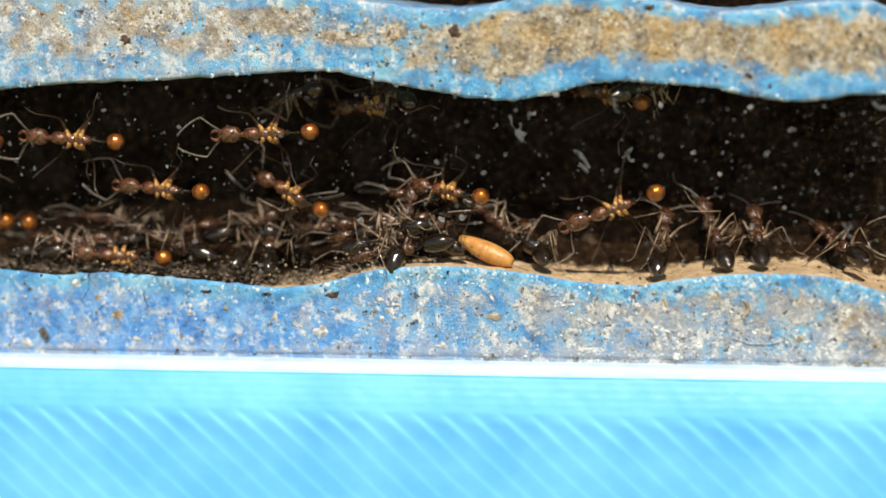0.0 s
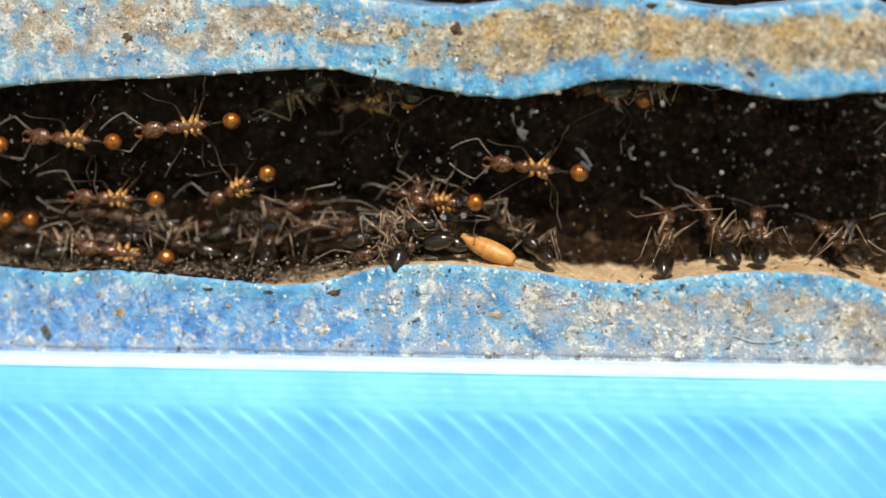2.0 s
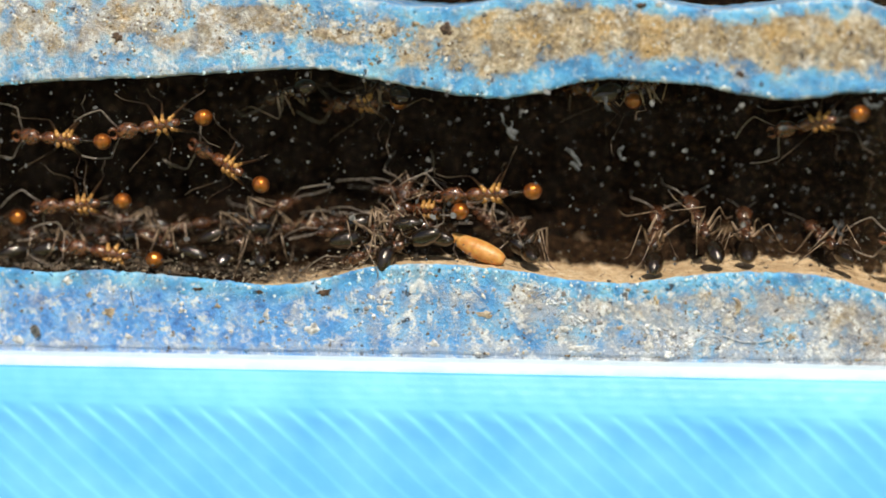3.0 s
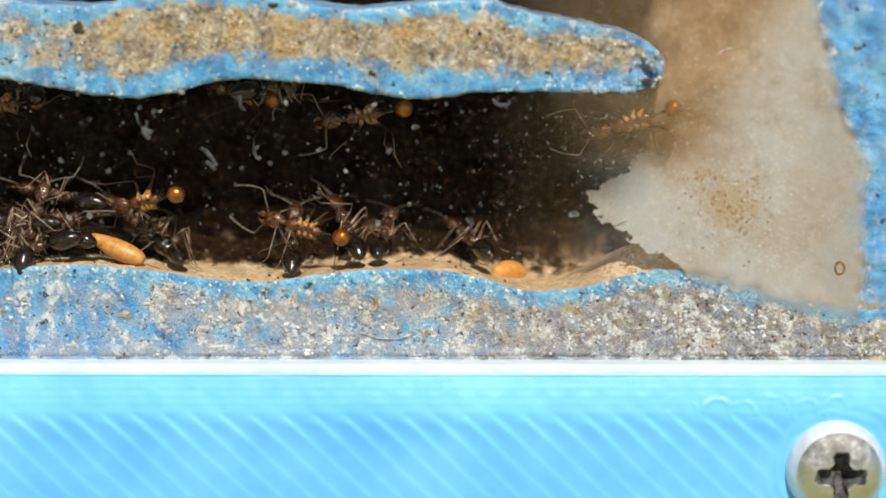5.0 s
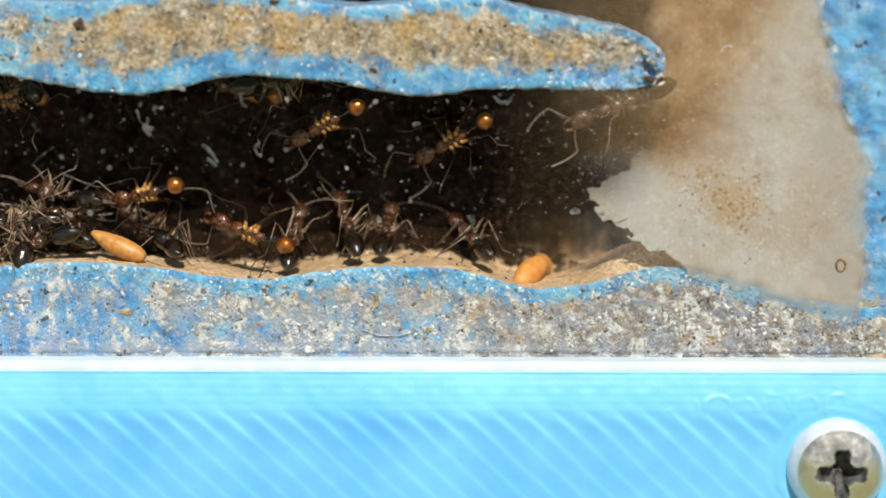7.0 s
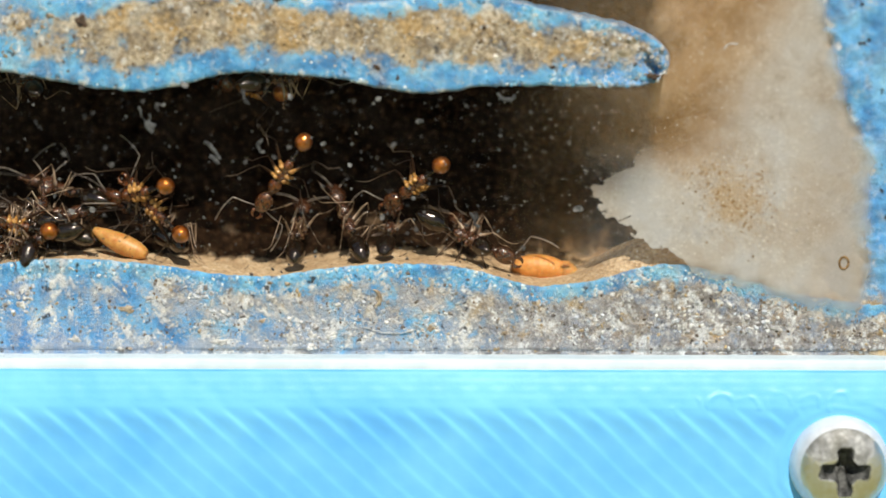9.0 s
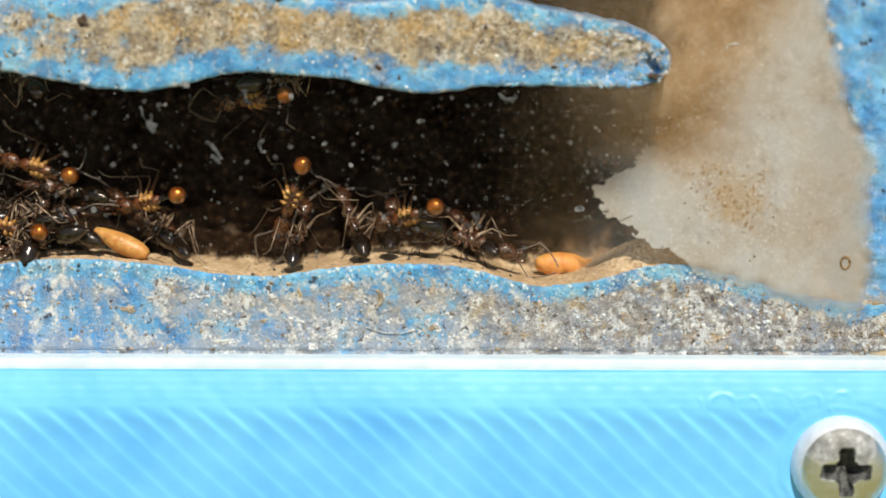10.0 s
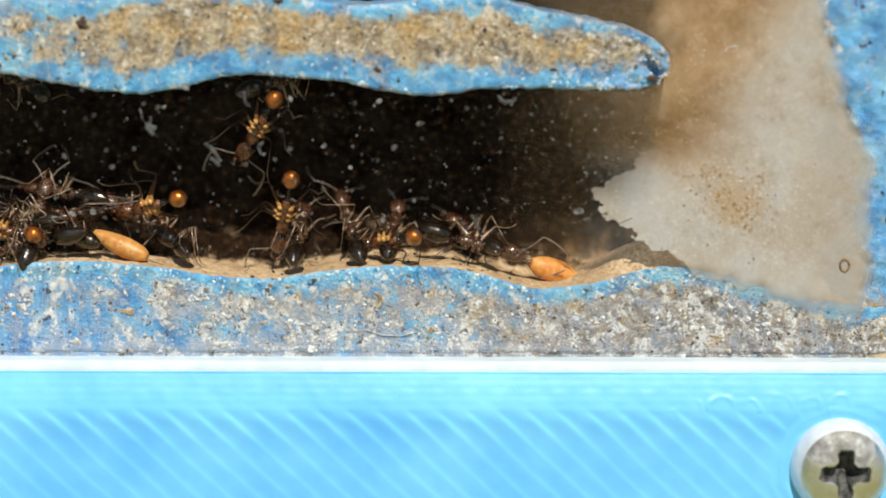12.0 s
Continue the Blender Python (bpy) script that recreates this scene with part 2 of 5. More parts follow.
def film_material():
    """A dried film on the pane: 'film' bounds the crust, 'veil' says how thick it lies, 'haze' the thin dust and the
    painted soft glow round it.
    """
    n = Nodes("dried_grey_film")
    dirt = n.tree.nodes.new("ShaderNodeBsdfDiffuse")
    tint = n.ramp(n.noise(4.0, 6), [(0.35, (0.375, 0.335, 0.285)), (0.5, (0.405, 0.38, 0.34)), (0.68, (0.415, 0.41, 0.395))])
    tint = n.mix(n.attribute("warm"), tint, n.ramp(n.noise(3.0, 5), [(0.3, (0.25, 0.155, 0.065)), (0.7, (0.40, 0.265, 0.14))]))
    rust = n.attribute("rust")
    stain = n.grey(n.maths("ADD", rust, n.maths("MULTIPLY", n.maths("SUBTRACT", n.noise(0.7, 9, 0.75), 0.5), 1.3)), 0.30, 1.0)
    fleck = n.maths("MULTIPLY", n.grey(n.noise(0.28, 4, 0.6), 0.62, 0.72), n.grey(rust, 0.12, 0.6))
    tint = n.mix(n.maths("MULTIPLY", n.grey(n.noise(0.5, 9, 0.8), 0.46, 0.78), 0.35), tint, (0.60, 0.56, 0.49))
    tint = n.mix(n.maths("MULTIPLY", n.grey(n.noise(0.6, 9, 0.8), 0.50, 0.20), 0.30), tint, (0.24, 0.19, 0.13))
    grit = n.grey(n.noise(0.16, 3, 0.5), 0.70, 0.80)
    tint = n.mix(n.maths("MULTIPLY", stain, 0.55), tint, (0.36, 0.23, 0.095))
    tint = n.mix(n.maths("MULTIPLY", fleck, 0.85), tint, (0.20, 0.115, 0.04))
    tint = n.mix(n.maths("MULTIPLY", grit, 0.6), tint, (0.74, 0.72, 0.66))
    n.link(tint, dirt.inputs["Color"])
    through_light = n.tree.nodes.new("ShaderNodeBsdfTranslucent")
    through_light.inputs["Color"].default_value = (0.225, 0.185, 0.14, 1.0)
    both = n.tree.nodes.new("ShaderNodeAddShader")
    n.link(dirt.outputs[0], both.inputs[0])
    n.link(through_light.outputs[0], both.inputs[1])
    clear = n.tree.nodes.new("ShaderNodeBsdfTransparent")
    blend = n.tree.nodes.new("ShaderNodeMixShader")
    cover = n.maths("ADD", n.attribute("film"), n.maths("MULTIPLY", n.maths("SUBTRACT", n.noise(1.0, 9, 0.78), 0.5), 1.3))
    veil = n.maths("MULTIPLY", n.attribute("veil"), n.grey(n.noise(2.6, 7, 0.65), -0.35, 0.45))
    haze_glow = n.maths("MULTIPLY", n.attribute("haze"), n.grey(n.noise(2.0, 7, 0.65), -0.4, 0.5))
    n.link(n.maths("MAXIMUM", n.maths("MULTIPLY", n.grey(cover, 0.34, 0.66), veil), haze_glow), blend.inputs[0])
    n.link(clear.outputs[0], blend.inputs[1])
    n.link(both.outputs[0], blend.inputs[2])
    n.link(blend.outputs[0], n.out.inputs["Surface"])
    return n.mat


def steel_material():
    """Zinc-plated steel, partly yellowed, with a dark reflection painted as a grey patch where 'dull' is set."""
    n = Nodes("zinc_plated_steel")
    zinc = n.ramp(n.noise(1.6, 5), [(0.35, (0.78, 0.74, 0.58)), (0.6, (0.88, 0.87, 0.83))])
    reflected_grey = n.ramp(n.noise(0.7, 8, 0.7), [(0.3, (0.10, 0.10, 0.095)), (0.55, (0.26, 0.26, 0.25)), (0.75, (0.55, 0.55, 0.53))])
    dull = n.maths("MULTIPLY", n.attribute("dull"), 0.85)
    n.link(n.maths("SUBTRACT", 1.0, n.maths("MULTIPLY", dull, 0.8)), n.bsdf.inputs["Metallic"])
    n.bump(n.maths("ADD", n.noise(0.3, 6), n.noise(1.2, 4)), 0.05, 0.5)
    return n.finish(n.mix(dull, zinc, reflected_grey), n.maths("ADD", 0.36, n.maths("MULTIPLY", dull, 0.3)))


def grain_material(name, stops, rough):
    """Loose stones, each of one colour out of the range."""
    n = Nodes(name)
    own = n.tree.nodes.new("ShaderNodeNewGeometry").outputs["Random Per Island"]
    colour = n.ramp(own, stops)
    colour = n.mix(n.maths("MULTIPLY", n.grey(n.noise(0.12, 5), 0.35, 0.75), 0.4), colour, (0.10, 0.075, 0.05))
    n.bump(n.noise(0.06, 4), 0.02, 0.5)
    return n.finish(colour, rough)


def plain(name, dark, pale, rough, size=0.3, **values):
    n = Nodes(name)
    n.bump(n.noise(size * 0.5, 5), 0.03, 0.5)
    return n.finish(n.ramp(n.noise(size, 5), [(0.3, dark), (0.7, pale)]), rough, **values)


NEST = nest_material()
FLOOR = floor_material("tan_sand", (0.64, 0.45, 0.26), (0.42, 0.27, 0.14), (0.76, 0.60, 0.40), 0.20)
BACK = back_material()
PLA = pla_material()
PANE = pane_material()
FILM = film_material()
SPECK = plain("pale_dust", (0.04, 0.04, 0.038), (0.27, 0.26, 0.25), 0.8, 0.6)
HAZY = plain("dull_grey_dust", (0.008, 0.008, 0.008), (0.10, 0.095, 0.09), 0.9, 1.6)
GRIT = plain("white_dust", (0.26, 0.25, 0.24), (0.80, 0.78, 0.74), 0.8, 0.6)
SMEAR = plain("dried_grey_droppings", (0.018, 0.018, 0.018), (0.095, 0.095, 0.093), 0.8, 0.5)
# White for the added strip that stands for the sunlit ledge.
LEDGE_GLARE = plain("sunlit_ledge_white", (0.55, 0.66, 0.71), (0.66, 0.745, 0.78), 0.5, 2.0)
STAIN = plain("brown_stain", (0.16, 0.09, 0.035), (0.32, 0.20, 0.08), 0.8, 0.3)
GRAIN = plain("loose_sand_grains", (0.20, 0.145, 0.09), (0.58, 0.47, 0.33), 0.7, 0.35)
SAND_MIX = grain_material("mixed_tan_sand", [(0.0, (0.07, 0.045, 0.025)), (0.16, (0.22, 0.145, 0.075)), (0.38, (0.46, 0.34, 0.19)), (0.58, (0.62, 0.45, 0.22)), (0.72, (0.54, 0.53, 0.52)), (1.0, (0.92, 0.86, 0.74))], 0.55)
GRAVEL_MIX = grain_material("mixed_grey_grit", [(0.0, (0.12, 0.10, 0.09)), (0.25, (0.25, 0.22, 0.20)), (0.5, (0.37, 0.355, 0.345)), (0.66, (0.37, 0.45, 0.55)), (0.85, (0.52, 0.48, 0.43)), (1.0, (0.84, 0.82, 0.80))], 0.5)
CHIP_MIX = grain_material("mixed_pale_flakes", [(0.0, (0.12, 0.10, 0.09)), (0.2, (0.30, 0.27, 0.24)), (0.45, (0.50, 0.56, 0.62)), (0.7, (0.62, 0.62, 0.61)), (1.0, (0.84, 0.83, 0.80))], 0.5)
WHITE_MIX = grain_material("off_white_crumbs", [(0.0, (0.22, 0.20, 0.19)), (0.25, (0.46, 0.45, 0.45)), (0.5, (0.62, 0.66, 0.72)), (0.75, (0.78, 0.76, 0.73)), (1.0, (0.92, 0.90, 0.86))], 0.6)
CRUST_MIX = grain_material("pale_blue_crust", [(0.0, (0.05, 0.22, 0.42)), (0.22, (0.10, 0.40, 0.64)), (0.45, (0.20, 0.54, 0.78)), (0.7, (0.58, 0.78, 0.86)), (1.0, (0.94, 0.94, 0.88))], 0.5)
DARK_MIX = grain_material("dark_brown_grit", [(0.0, (0.05, 0.04, 0.034)), (0.5, (0.17, 0.135, 0.105)), (0.8, (0.28, 0.23, 0.18)), (1.0, (0.60, 0.52, 0.42))], 0.5)
STEEL = steel_material()
# Paler worn zinc for the screw's rim: a bright sky reflection put into the colour.
RIM_REFLECTION = plain("zinc_rim_reflection", (0.72, 0.72, 0.72), (0.86, 0.86, 0.85), 0.5, 0.8, Metallic=0.35)
LITTER = plain("brown_litter", (0.020, 0.012, 0.007), (0.22, 0.15, 0.09), 0.6, 0.8)
PIT = plain("dark_brown_crumb", (0.022, 0.014, 0.010), (0.12, 0.070, 0.040), 0.8, 0.4)
CHALK = plain("white_flake", (0.30, 0.29, 0.28), (0.72, 0.70, 0.66), 0.8, 0.30)
# Dark colour for the screw's cross recess, painting the shade inside it.
RECESS_SHADE = plain("recess_shade_dark", (0.03, 0.03, 0.028), (0.14, 0.14, 0.13), 0.9, 0.5, Specular_IOR_Level=0.1)
HEAD = chitin("rough_red_brown_chitin", (0.014, 0.005, 0.002), (0.165, 0.052, 0.016), 0.20, 0.22, 0.06, 0.55, 0.2)
THORAX = chitin("red_brown_chitin", (0.014, 0.005, 0.002), (0.17, 0.048, 0.012), 0.20, 0.22, 0.06, 0.55, 0.2)
SOOTY = chitin("dark_brown_chitin", (0.008, 0.0035, 0.002), (0.11, 0.040, 0.016), 0.20, 0.22, 0.06, 0.55, 0.2)
AMBER = amber_material()
DARK = chitin("black_brown_chitin", (0.003, 0.002, 0.001), (0.016, 0.008, 0.004), 0.11, 0.5, 0.012, 0.25)
LEG = leg_material()
SHIN = chitin("grey_brown_chitin", (0.045, 0.024, 0.012), (0.42, 0.29, 0.19), 0.25, 0.9, 0.02, 0.5)
COXA = chitin("golden_chitin", (0.26, 0.11, 0.025), (0.60, 0.31, 0.085), 0.26, 0.3, 0.03, 0.2)
FEELER = chitin("greyish_brown_chitin", (0.07, 0.05, 0.04), (0.26, 0.21, 0.17), 0.4, 0.15, 0.02)
PUPA = plain("pale_orange_cuticle", (0.50, 0.21, 0.045), (0.66, 0.33, 0.09), 0.42, 0.6, Subsurface_Weight=0.25, Subsurface_Scale=0.0006)
LARVA = plain("orange_cuticle", (0.66, 0.25, 0.045), (0.80, 0.37, 0.09), 0.5, 0.6, Subsurface_Weight=0.25, Subsurface_Scale=0.0006)
LAWN = plain("dry_lawn_grass", (0.17, 0.18, 0.06), (0.34, 0.32, 0.14), 0.9, 60.0)
SHELL = plain("dark_plain_plastic", (0.02, 0.05, 0.10), (0.04, 0.10, 0.18), 0.6, 3.0)


# ---- mesh helpers; all sizes below in millimetres ----
def solid(name, verts, faces, material, parent=None, label="", smooth=True, **fields):
    mesh = bpy.data.meshes.new(name)
    mesh.from_pydata([(x * MM, y * MM, z * MM) for x, y, z in verts], [], faces)
    mesh.materials.append(material)
    if smooth:
        mesh.polygons.foreach_set("use_smooth", [True] * len(mesh.polygons))
    for field, values in fields.items():
        mesh.attributes.new(field, "FLOAT", "POINT").data.foreach_set("value", list(values))
    mesh.update()
    ob = new(name, mesh)
    if parent:
        ob.parent = parent
    if label:
        ob["label"] = label
    return ob


def grid_faces(nu, nv, close_v=False):
    faces = []
    for i in range(nu - 1):
        for j in range(nv if close_v else nv - 1):
            k = (j + 1) % nv
            faces.append((i * nv + j, (i + 1) * nv + j, (i + 1) * nv + k, i * nv + k))
    return faces


def box_data(x0, x1, y0, y1, z0, z1):
    verts = [(x, y, z) for x in (x0, x1) for y in (y0, y1) for z in (z0, z1)]
    return verts, [(0, 1, 3, 2), (4, 6, 7, 5), (0, 4, 5, 1), (2, 3, 7, 6), (0, 2, 6, 4), (1, 5, 7, 3)]


def merged(pieces):
    verts, faces = [], []
    for v, f in pieces:
        base = len(verts)
        verts += v
        faces += [tuple(base + i for i in face) for face in f]
    return verts, faces


def ball(cx, cy, cz, rx, ry, rz, nu=12, nv=16, shape=None):
    """An ellipsoid along x; shape(u, a) scales the ring at u (0..1 from -x to +x)."""
    verts = []
    for i in range(nu + 1):
        u = i / nu
        c, s = -math.cos(math.pi * u), math.sin(math.pi * u)
        s = max(s, 0.02)
        for j in range(nv):
            a = 2 * math.pi * j / nv
            k = shape(u, a) if shape else 1.0
            verts.append((cx + rx * c, cy + ry * s * k * math.cos(a), cz + rz * s * k * math.sin(a)))
    faces = grid_faces(nu + 1, nv, True)
    faces += [tuple(range(nv)), tuple(nu * nv + j for j in reversed(range(nv)))]
    return verts, faces


def tube(points, radii, sides=7):
    pts = [Vector(p) for p in points]
    verts = []
    for i, p in enumerate(pts):
        way = (pts[min(i + 1, len(pts) - 1)] - pts[max(i - 1, 0)]).normalized()
        side = way.cross(Vector((0.13, 0.31, 0.94))).normalized()
        other = way.cross(side)
        for j in range(sides):
            a = 2 * math.pi * j / sides
            verts.append(tuple(p + radii[i] * (math.cos(a) * side + math.sin(a) * other)))
    faces = grid_faces(len(pts), sides, True)
    faces += [tuple(range(sides)), tuple((len(pts) - 1) * sides + j for j in reversed(range(sides)))]
    return verts, faces


def smooth_line(points):
    """A smooth height z(x) through a few places of the plan."""
    xs, zs = np.array([p[0] for p in points]), np.array([p[1] for p in points])
    fine = np.linspace(xs[0], xs[-1], 1400)
    raw = np.interp(fine, xs, zs)
    width = 0.55 / (fine[1] - fine[0])
    kernel = np.exp(-0.5 * (np.arange(-60, 61) / width) ** 2)
    raw = np.convolve(np.pad(raw, 60, mode="edge"), kernel / kernel.sum(), mode="valid")
    return lambda x: float(np.interp(x, fine, raw))


def rough(x, y, z, size):
    return noise.noise(Vector((x / size, y / size, z / size)))


def clamp01(v):
    return max(0.0, min(1.0, v))


def step(v, a, b):
    t = clamp01((v - a) / (b - a))
    return t * t * (3 - 2 * t)


# ---- the plan of the nest: cut face at y = 0, chambers go back to y = 7.5 ----
DIV_BOTTOM = smooth_line([(-37.68, 9.2), (-27.33, 9.41), (-23.02, 9.82), (-16.2, 10.07), (-10.31, 10.42), (-6.46, 10.62), (-3.56, 9.95), (-1.2, 9.54), (1.71, 9), (4.5, 8.75), (6.6, 9.15), (8.9, 9.8), (10.5, 9.95), (15.7, 9.6), (18.6, 8.95), (21, 8.65), (24, 9.15), (27.6, 9.23), (31, 9.1), (33, 9.1), (34.3, 9.4), (36, 9.5)])
DIV_TOP = smooth_line([(-37.66, 15.9), (-12.37, 15.56), (-4.56, 14.74), (-0.97, 14.24), (1.73, 14.16), (3.51, 14.55), (6, 15.1), (10, 15), (13.3, 14.5), (16.5, 13.95), (20, 14.25), (23, 14.6), (25, 14.5), (26.3, 13.95), (29.1, 13.4), (32.4, 12.8), (34, 12.1), (36, 11.7)])
LOW_TOP = smooth_line([(-37.71, -1.35), (-27.37, -1.38), (-23.71, -1.78), (-20.19, -1.54), (-16.58, -1.81), (-13.11, -2.08), (-9.67, -2.44), (-6.86, -2.06), (-4.06, -1.26), (-1.27, -0.97), (1.69, -1.03), (5, -1.3), (8.3, -1.85), (11.6, -2.05), (15, -1.5), (18.2, -1.2), (22.3, -1.3), (24.3, -1.75), (27.3, -2.65), (30.7, -2.25), (33.6, -1.35), (35.6, -1.15), (37.3, -1.5), (39.3, -2), (43.3, -3.1), (46, -3.5), (58, -3.6)])
RIGHT_EDGE = smooth_line([(-9, 45.8), (-3.5, 46.0), (-1.3, 46.4), (2.7, 46.1), (5.0, 46.5), (7.0, 45.3), (8.8, 44.3), (9.6, 44.6),
                          (11.9, 43.7), (14.5, 43.1), (18, 42.8), (26, 42.5)])
TIP = 34.95
LEDGE = -6.65
FRONT = -1.9
BACK_Y = 7.5


def rounding(d, r):
    return 0.0 if d >= r else r - math.sqrt(max(0.0, r * r - (r - d) ** 2))


def divider_face(x, z):
    """Depth of the divider's cut face."""
    return 0.07 * rough(x, 3, z, 0.9) + 0.045 * rough(x, 7, z, 0.3) + 0.06 + (0.30 * (0.35 + rough(x, 13, z, 0.55)) + 0.14 * rough(x, 15, z, 0.22)) * step(x, 28, 33.5) + 0.75 * math.exp(-((x - 33.9 + 0.5 * (z - 10.3)) / 0.42) ** 2 - ((z - 10.3) / 0.55) ** 2)


def build_divider():
    """The bar of nest body between the two galleries, ending in a rounded tip."""
    xs = [-34 + 0.14 * i for i in range(int((TIP - 34 + 68 - 1.6) / 0.14))]
    xs = [x for x in xs if x < TIP - 1.5] + [TIP - 1.5 * (1 - k / 14) ** 2 for k in range(15)]
    nv = 40
    verts, sand, chalk, raw = [], [], [], []
    for x in xs:
        end = clamp01((TIP - x) / 1.5)
        shut = math.sqrt(max(0.0004, 1 - (1 - end) ** 2))
        mid = 10.55 + 0.2 * (1 - end)
        zb = DIV_BOTTOM(x) + 0.10 * rough(x, 0, 1, 0.7) + (0.06 + 0.06 * step(x, 26, 32)) * rough(x, 0, 5, 0.3)
        zt = DIV_TOP(x) + 0.10 * rough(x, 0, 9, 0.8) + 0.12 * step(x, 24, 30) * rough(x, 0, 19, 0.3)
        if end < 1:
            zb, zt = mid + (zb - mid) * shut, mid + (zt - mid) * shut
        for j in range(nv):
            v = j / (nv - 1)
            if v < 0.12:
                verts.append((x, BACK_Y + 0.5 - (BACK_Y - 0.3) * v / 0.12, zb))
                sand.append(0.25)
                chalk.append(0.2)
                raw.append(0.3)
            elif v > 0.88:
                verts.append((x, 0.8 + (BACK_Y - 0.3) * (v - 0.88) / 0.12, zt))
                sand.append(0.25)
                chalk.append(0.2)
                raw.append(0.3)
            else:
                q = (v - 0.12) / 0.76
                z = zb + (zt - zb) * q
                d = min(q, 1 - q) * (zt - zb)
                d = min(d, (TIP - x) * 0.9 + 0.02)
                y = rounding(d, 0.28) + divider_face(x, z)
                verts.append((x, y, z))
                low, high = q * (zt - zb), (1 - q) * (zt - zb)
                core = step(low, 0.5 + 0.5 * rough(x, 1, 2, 2.5), 2.5 + 0.9 * rough(x, 1, 0, 3)) * step(high, 0.1, 1.5 + 0.8 * rough(x, 5, 0, 3))
                core *= step(TIP - x, 0.3, 1.6) * (1 - 0.7 * (1 - step(x, -6, 6)) * step(rough(x, 40, z, 1.6), 0.2, -0.25))
                sand.append(-0.05 + 1.05 * core + 0.22 * rough(x, 9, z, 1.6) + 0.55 * (1 - step(low, 0.05, 0.22)))
                # The paling towards the left is a hazy glare put into the colour.
                chalk.append(0.10 + (0.60 + 0.30 * step(x, 27, 32)) * (1 - step(d, 0.02, 0.30)) + 0.55 * (1 - step(x, -16, 4)) + 0.35 * step(x, 30, 34) * (0.5 + rough(x, 21, z, 0.5)))
                raw.append(clamp01(0.22 * step(x, 2, 26) * (1 - step(low, 0.9, 2.2)) * (0.8 + 0.8 * rough(x, 17, z, 1.5)) + 0.25 * step(x, 29, 34)))
    ob = solid("wall_divider", verts, grid_faces(len(xs), nv), NEST, sand=sand, chalk=chalk, raw=raw)
    tagged(ob, "sand-crusted blue plastic bar between two ant galleries", "nest wall", kind="structure")


def lower_face(x, z):
    """Depth of the lower wall's cut face, with a shallow groove added so its shade draws a dark line above the white
    strip.
    """
    groove = 0.17 * step(-z, 6.26 + 0.05 * rough(x, 44, 0, 1.5), 6.42 + 0.05 * rough(x, 44, 0, 1.5))
    return 0.06 * rough(x, 3, z, 1.1) + 0.03 * rough(x, 7, z, 0.3) + 0.05 + groove


def build_lower_wall():
    nx, nv = 640, 52
    verts, sand, chalk, gravel, raw = [], [], [], [], []
    for i in range(nx):
        x = -36 + 93.0 * i / (nx - 1)
        zt = LOW_TOP(x) + 0.09 * rough(x, 0, 2, 0.7) + 0.05 * rough(x, 0, 4, 0.25)
        zb = LEDGE - 0.6
        for j in range(nv):
            q = j / (nv - 1)
            z = zb + (zt - zb) * q
            d = zt - z
            y = rounding(d, 0.22) + lower_face(x, z)
            verts.append((x, y, z))
            right = step(x, -12, 12)
            core = step(d, 0.2, 1.5 + 0.7 * rough(x, 1, 0, 4))
            deep = step(-z, 3.4, 5.4) * (1 - step(x, 21, 26)) * 0.42
            sand.append(core * (-0.04 + 0.68 * right - 0.6 * deep * right + 0.30 * step(x, 22, 27)) - 0.08 + 0.28 * rough(x, 9, z, 2.4))
            gravel.append((0.10 + 0.25 * step(x, -9, 9) + 0.33 * step(x, 16, 38)) * step(d, 0.5, 1.5))
            raw.append(clamp01(0.80 * (1 - step(x + 3 * rough(x, 2, z, 3.0), -18, 12)) + 0.15) * step(d, 0.4, 1.4))
            chalk.append(core * (0.34 + 0.26 * right + 0.12 * step(x, 22, 27)) + 0.40 * step(-z, 5.4, 6.4) + 0.05 + 0.2 * rough(x, 12, z, 3.0) + 0.45 * rough(x, 37, z, 1.1) * step(d, 0.6, 1.4) + 0.9 * math.exp(-((x - 14.3) / 1.5) ** 2 - ((z + 5.4) / 0.7) ** 2))
    ob = solid("wall_lower", verts, grid_faces(nx, nv), NEST, sand=sand, chalk=chalk, gravel=gravel, raw=raw)
    tagged(ob, "sand-crusted blue plastic wall below the gallery floor", "nest wall", kind="structure")


def build_right_wall():
    nz, nv = 240, 70
    verts, sand, chalk = [], [], []
    for i in range(nz):
        z = -9 + 35.0 * i / (nz - 1)
        edge = RIGHT_EDGE(z) + 0.85 * rough(3, 0, z, 1.1) + 0.45 * rough(9, 0, z, 0.4)
        for j in range(nv):
            if j < 8:
                verts.append((edge + 0.25 * (7 - j) / 7 * 0.0, 0.7 + 0.9 * (8 - j), z))
                sand.append(0.1)
                chalk.append(0.6)
            else:
                q = ((j - 8) / (nv - 9)) ** 1.3
                x = edge + (58 - edge) * q
                verts.append((x, rounding(x - edge, 0.6) + 0.30 * rough(x, 3, z, 1.6) + 0.12 * rough(x, 8, z, 0.5) + 0.16, z))
                sand.append(0.02 + 0.75 * step(-z, 2.2, 4.2))
                chalk.append((0.55 + 0.9 * rough(x, 30, z, 0.9)) * (1 - step(x - edge, 0.1, 0.9)))
    ob = solid("wall_right", verts, grid_faces(nz, nv), NEST, sand=sand, chalk=chalk, raw=[0.35] * len(sand))
    tagged(ob, "rough blue plastic end wall of the ant nest", "nest wall", kind="structure")


